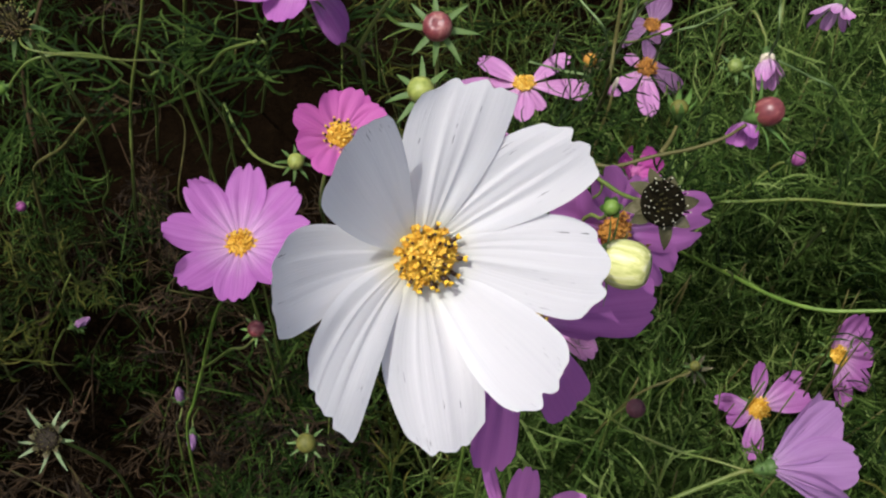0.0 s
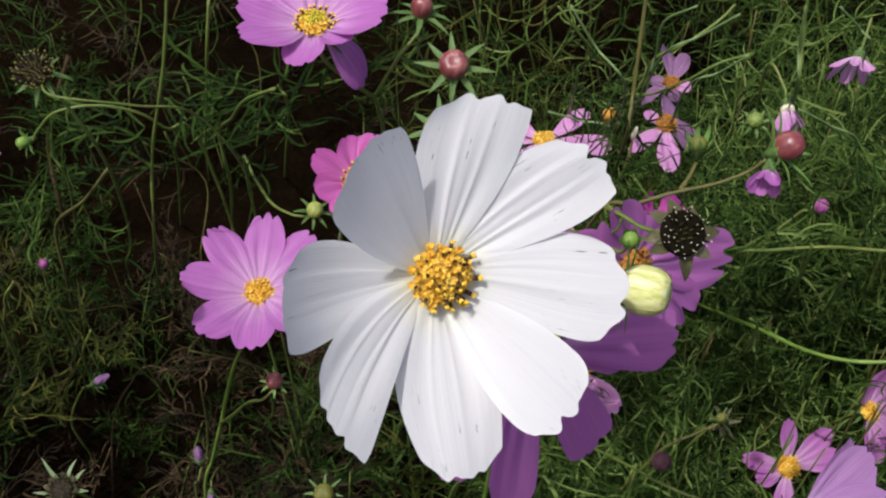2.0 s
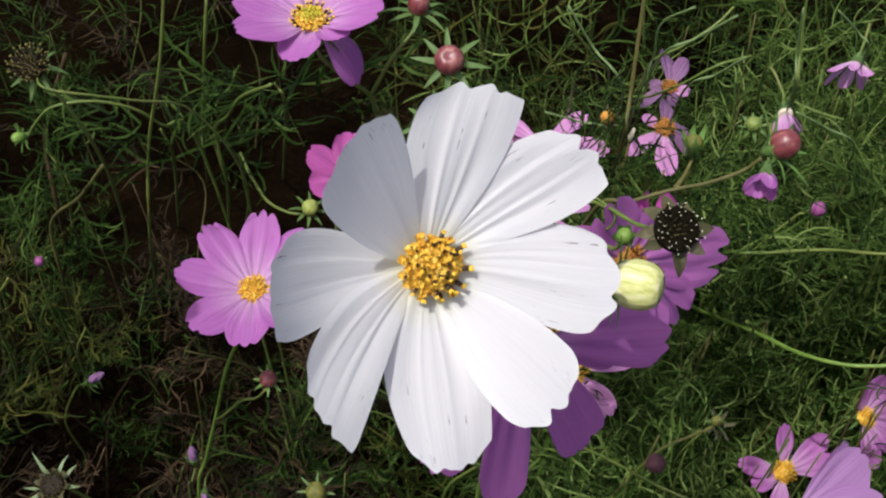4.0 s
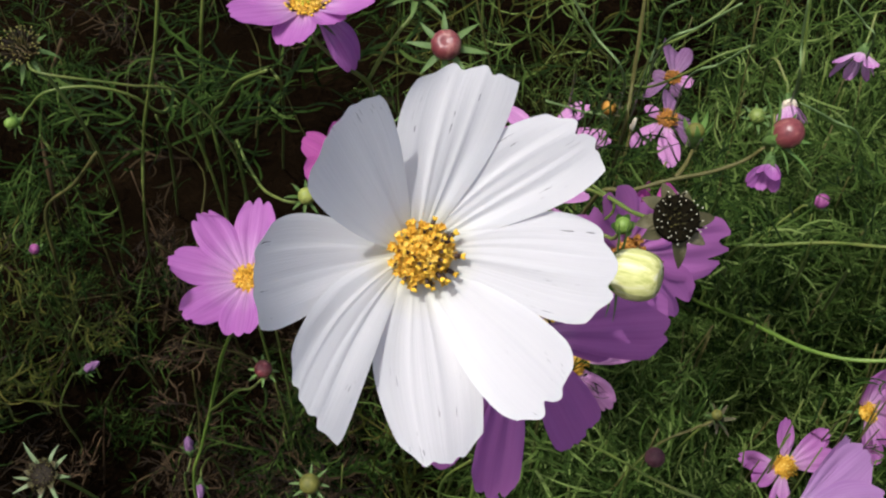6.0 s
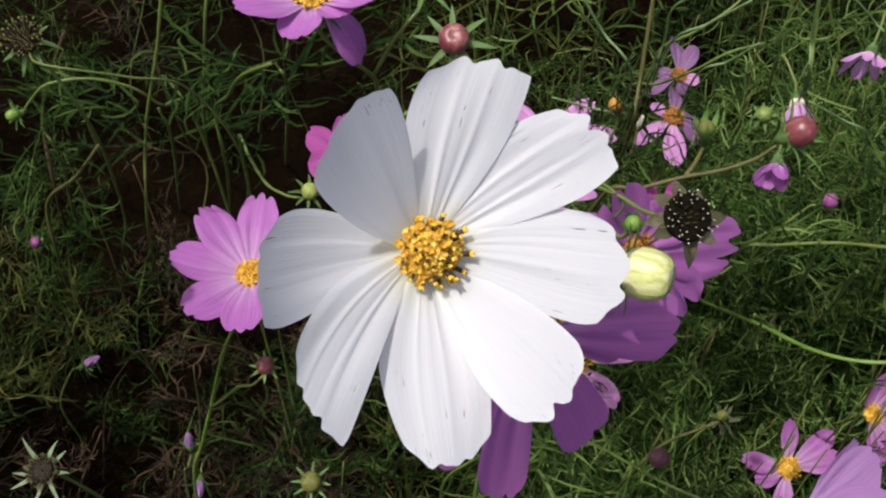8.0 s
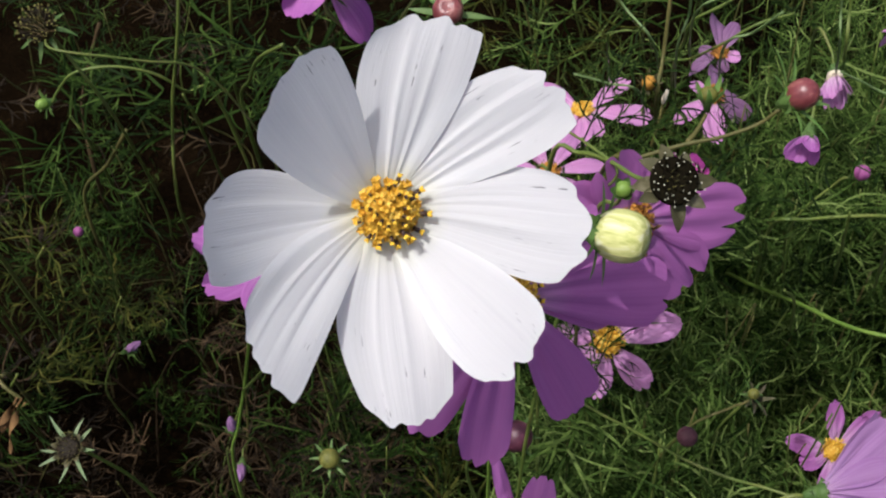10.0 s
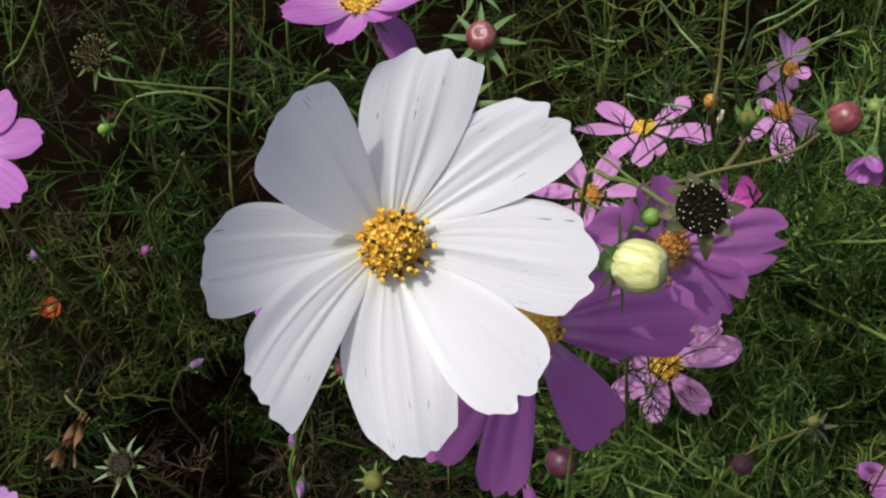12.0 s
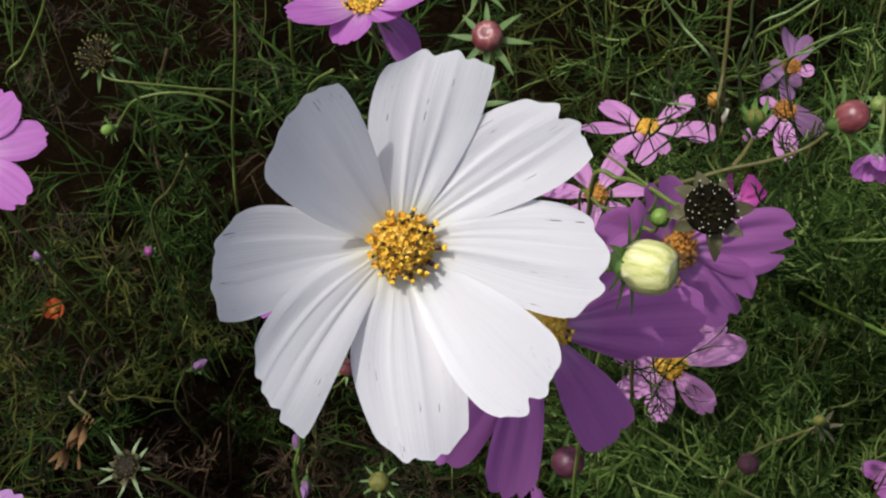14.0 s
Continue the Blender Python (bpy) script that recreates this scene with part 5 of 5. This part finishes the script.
def cosmos_plants(count):
    rng = random.Random(2024)
    sparse = random.Random(2025)      # leaves lost on the older side of the bed
    made = 0
    tries = 0
    while made < count and tries < 1100:
        tries += 1
        x, y = rng.uniform(-1.15, 1.15), rng.uniform(0.08, 2.0)
        low = rng.random() < 0.35
        # extra plants, largely unseen on the left, added to keep sun off the bed
        if x < -0.45 and rng.random() < 0.5:
            y = rng.uniform(-0.35, 0.7)
        if rng.random() > plant_density(x, y) * (1.0 if abs(x) < 0.75 and y < 1.3 else 0.55):
            continue
        top = rng.uniform(0.30, 0.54) + 0.05 * noise.noise(Vector((x * 4, y * 4, 2)))
        if low:
            top *= 0.55
        bare = -0.43 < x < -0.06 and y < 0.46
        if bare:
            top = rng.uniform(0.12, 0.30)
        # the added shading row stands a little taller
        elif -0.80 < x < -0.42 and y < 1.0:
            top += 0.06
        foot = Vector((x, y, -0.01))
        lean = Vector((rng.uniform(-0.1, 0.1), rng.uniform(-0.1, 0.1), 0))
        tip = foot + Vector((0, 0, top)) + lean
        pts = [foot, foot.lerp(tip, 0.33) + Vector((rng.uniform(-0.03, 0.03), rng.uniform(-0.03, 0.03), 0)), foot.lerp(tip, 0.66) + Vector((rng.uniform(-0.03, 0.03), rng.uniform(-0.03, 0.03), 0)), tip]
        line = spline(pts, 8)
        chunks, dry = [], []
        open_side = x < 0.05 or y > 0.80
        nodes = int(top / (0.054 if open_side else 0.032))
        turn = rng.uniform(0, 6.28)
        for k in range(nodes):
            s = (0.42 if open_side else 0.25) + (0.58 if open_side else 0.75) * (k + 0.5) / nodes
            base = line[min(int(s * (len(line) - 1)), len(line) - 1)]
            turn += 1.57 + rng.uniform(-0.4, 0.4)
            for side in (0, math.pi):
                a = turn + side + rng.uniform(-0.3, 0.3)
                d = Vector((math.cos(a), math.sin(a), rng.uniform(-0.15, 0.85)))
                size = rng.uniform(0.085, 0.14) if x > 0.05 else rng.uniform(0.060, 0.105)
                mid = base + d.normalized() * size * 0.6
                if too_close(np.array(mid)) or too_close(np.array(base + d.normalized() * size * 1.05)):
                    continue
                m3 = orient(d, rng.uniform(-0.9, 0.9))
                inv = np.array(base) - np.array(foot)
                withered = (s < 0.42 and rng.random() < 0.35) or (bare and rng.random() < 0.45) or (x < -0.05 and rng.random() < 0.25)
                (dry if withered else chunks).append(trimmed(leaf_arrays(TEMPLATES[rng.randrange(16)], m3, inv, size, rng.uniform(0.0013, 0.0022)), foot))
        if len(chunks) + len(dry) < nodes * 1.1:
            continue
        made += 1
        if open_side:
            chunks, dry = [c for c in chunks if sparse.random() < 0.66], [c for c in dry if sparse.random() < 0.75]
        root = thing("cosmos_plant", Matrix.Translation(foot), "bushy green cosmos plant with thread-like feathery leaves", "plant", "cosmos plants")
        stem_part(root, pts, 0.0012 if x < 0 else 0.0020, 0.0007, rng.choice([STEM, STEM, STEM_TAN]), 6)
        if chunks:
            # near right plants mostly get the sunlit leaf copy, the rest the shaded one
            quads_object("foliage", chunks, rng.choice([LEAF_SHADED, LEAF_SUNLIT, LEAF_SUNLIT, LEAF_OLIVE] if x > 0.05 and y < 0.9 else [LEAF_SHADED, LEAF_SHADED, LEAF_SHADED, LEAF_OLIVE]), root, "fine feathery green leaves")
        if dry:
            quads_object("dry_foliage", dry, LITTER_SHADED, root, "withered brown lower leaves, darkened for shade")


cosmos_plants(300)


def seedlings(count):
    """Low young plants with fine leaves that cover the soil between the tall ones."""
    rng = random.Random(515)
    sparse = random.Random(516)
    for _ in range(count):
        x, y = rng.uniform(-0.62, 0.72), rng.uniform(0.16, 1.25)
        thick = rng.random() < 0.40
        if thick:
            x, y = rng.uniform(0.08, 0.52), rng.uniform(0.22, 0.68)
        old = x < -0.02 and y < 0.5
        if rng.random() < (0.66 if old else 0.86 if x < 0.05 or y > 0.75 else 0.1):
            continue
        top = rng.uniform(0.06, 0.22) if old else rng.uniform(0.26, 0.46) if thick else rng.uniform(0.10, 0.34)
        foot = Vector((x, y, -0.01))
        tip = foot + Vector((rng.uniform(-0.05, 0.05), rng.uniform(-0.05, 0.05), top))
        root = thing("cosmos_seedling", Matrix.Translation(foot), "low young cosmos plant with fine green leaves", "plant", "cosmos seedlings")
        pts = [foot, foot.lerp(tip, 0.5) + Vector((rng.uniform(-0.01, 0.01), rng.uniform(-0.01, 0.01), 0)), tip]
        stem_part(root, pts, 0.0012, 0.0006, rng.choice([STEM, STEM_TAN]), 5)
        line = spline(pts, 5)
        chunks, dry = [], []
        for k in range(5 if old else 7):
            base = line[3 + k + (2 if old else 0)]
            a = rng.uniform(0, 6.28)
            for side in (0, math.pi):
                d = Vector((math.cos(a + side), math.sin(a + side), rng.uniform(-0.1, 0.8)))
                size = rng.uniform(0.06, 0.11) if thick else rng.uniform(0.05, 0.085)
                if too_close(np.array(base + d.normalized() * size * 0.6)):
                    continue
                arr = leaf_arrays(TEMPLATES[rng.randrange(16)], orient(d, rng.uniform(-0.9, 0.9)), np.array(base - foot), size, rng.uniform(0.0014, 0.0021) if old else rng.uniform(0.0010, 0.0017))
                arr = trimmed(arr, foot)
                (dry if old and rng.random() < 0.45 else chunks).append(arr)
        if x < 0.05 or y > 0.75:
            chunks = [c for c in chunks if sparse.random() < 0.75]
        if chunks:
            # thick right-hand seedlings mostly take the sunlit copy of the leaf colour
            quads_object("foliage", chunks, LEAF_OLIVE if old and rng.random() < 0.12 else LEAF_SUNLIT if thick and rng.random() < 0.8 else LEAF_SHADED, root, "fine green leaf threads")
        if dry:
            quads_object("dry_foliage", dry, LITTER_SHADED, root, "withered brown leaf threads, darkened for shade")


seedlings(640)


def withered_shoots(count):
    """Dead brown shoots that still stand or lean over the bare soil."""
    rng = random.Random(808)
    for _ in range(count):
        foot = Vector((rng.uniform(-0.38, -0.06), rng.uniform(0.36, 0.70), -0.01))
        tip = foot + Vector((rng.uniform(-0.09, 0.09), rng.uniform(-0.09, 0.05), rng.uniform(0.05, 0.26)))
        bend = foot.lerp(tip, 0.5) + Vector((rng.uniform(-0.02, 0.02), rng.uniform(-0.02, 0.02), 0.01))
        root = thing("withered_shoot", Matrix.Translation(foot), "withered brown cosmos shoot standing over bare soil", "plant", "withered shoots")
        stem_part(root, [foot, bend, tip], 0.0014, 0.0007, rng.choice([LITTER_MID, LITTER_MID, STEM_TAN]), 5)
        line = spline([foot, bend, tip], 5)
        chunks = []
        for k in range(6):
            base = line[3 + k]
            d = Vector((rng.uniform(-1, 1), rng.uniform(-1, 1), rng.uniform(-0.7, 0.5)))
            if too_close(np.array(base)):
                continue
            chunks.append(trimmed(leaf_arrays(TEMPLATES[rng.randrange(16)], orient(d, rng.uniform(-1.5, 1.5)), np.array(base - foot), rng.uniform(0.035, 0.07), rng.uniform(0.0009, 0.0015)), foot))
        if chunks:
            quads_object("dry_foliage", chunks, rng.choice([LITTER_MID, LITTER_MID, LITTER_SHADED, LEAF_SHADED]), root, "shrivelled leaf threads")


withered_shoots(46)


def frond(line, size, width, seed, mat=LEAF_SHADED):
    """A single larger leaf spray on its own thin stalk."""
    rng = random.Random(seed)
    pts = [Vector(p) for p in line]
    root = thing("cosmos_shoot", Matrix.Translation(pts[-1]), "young green cosmos shoot with long soft leaf threads", "plant", "cosmos shoots")
    low = pts[-1]
    foot = low + Vector((low.x - 0.02, low.y, 0)) * min(1.2, 0.8 * low.z / (0.98 - low.z)) - Vector((0, 0, low.z + 0.01))
    stem_part(root, pts + [pts[-1].lerp(foot, 0.5), foot], 0.0007, 0.0014, STEM, 6)
    chunks = []
    for k, p in enumerate(spline(pts, 3)):
        a = rng.uniform(0, 6.28)
        for side in (0, math.pi):
            d = Vector((math.cos(a + side), math.sin(a + side), rng.uniform(-0.1, 0.6)))
            chunks.append(trimmed(leaf_arrays(TEMPLATES[rng.randrange(16)], orient(d, rng.uniform(-0.8, 0.8)), np.array(p - pts[-1]), size * rng.uniform(0.8, 1.2), width), pts[-1]))
    quads_object("foliage", chunks, mat, root, "long soft green leaf threads")


for line, size, width, seed in (
    ([(-0.098, 0.405, 0.620), (-0.101, 0.432, 0.577)], 0.080, 0.0020, 1),
    ([(-0.162, 0.393, 0.598), (-0.172, 0.422, 0.545)], 0.070, 0.0017, 2),
    ([(0.189, 0.345, 0.556), (0.203, 0.370, 0.498)], 0.080, 0.0014, 3),
    ([(0.070, 0.465, 0.576), (0.074, 0.499, 0.527)], 0.085, 0.0014, 5),
    ([(-0.220, 0.376, 0.599), (-0.230, 0.398, 0.552)], 0.080, 0.0013, 6),
    ([(-0.190, 0.285, 0.240), (-0.200, 0.295, 0.190)], 0.060, 0.0010, 7),
    ([(-0.150, 0.300, 0.250), (-0.155, 0.310, 0.200)], 0.055, 0.0010, 8),
    ([(-0.110, 0.270, 0.270), (-0.115, 0.285, 0.220)], 0.060, 0.0010, 9),
    ([(-0.060, 0.265, 0.260), (-0.065, 0.280, 0.210)], 0.060, 0.0010, 10),
    ([(-0.030, 0.250, 0.280), (-0.030, 0.270, 0.230)], 0.055, 0.0010, 11),
    ([(-0.230, 0.270, 0.230), (-0.240, 0.280, 0.180)], 0.060, 0.0010, 12),
    ([(0.134, 0.322, 0.555), (0.152, 0.353, 0.517)], 0.065, 0.0013, 14),
    ([(0.195, 0.309, 0.575), (0.212, 0.340, 0.530)], 0.070, 0.0013, 15),
    ([(0.160, 0.323, 0.518), (0.180, 0.352, 0.464)], 0.060, 0.0012, 16),
    ([(0.050, 0.330, 0.462), (0.045, 0.345, 0.420)], 0.048, 0.0009, 17),
    ([(0.066, 0.318, 0.452), (0.062, 0.340, 0.410)], 0.045, 0.0009, 18),
    ([(0.049, 0.308, 0.647), (0.051, 0.339, 0.607)], 0.045, 0.0009, 19),
    ([(0.105, 0.314, 0.6), (0.113, 0.343, 0.557)], 0.055, 0.0011, 21),
    ([(0.13, 0.337, 0.601), (0.141, 0.368, 0.558)], 0.055, 0.0011, 22),
):
    frond(line, size, width, seed)

# yellowing shoots at the old edge of the bed
for line, size, width, seed in (
    ([(-0.282, 0.300, 0.459), (-0.307, 0.309, 0.415)], 0.045, 0.0012, 43),
    ([(-0.319, 0.324, 0.502), (-0.347, 0.336, 0.459)], 0.050, 0.0012, 45),
    ([(-0.289, 0.389, 0.470), (-0.314, 0.403, 0.427)], 0.050, 0.0012, 46),
    ([(-0.253, 0.386, 0.419), (-0.275, 0.398, 0.372)], 0.045, 0.0012, 47),
):
    frond(line, size, width, seed, LEAF_OLIVE)
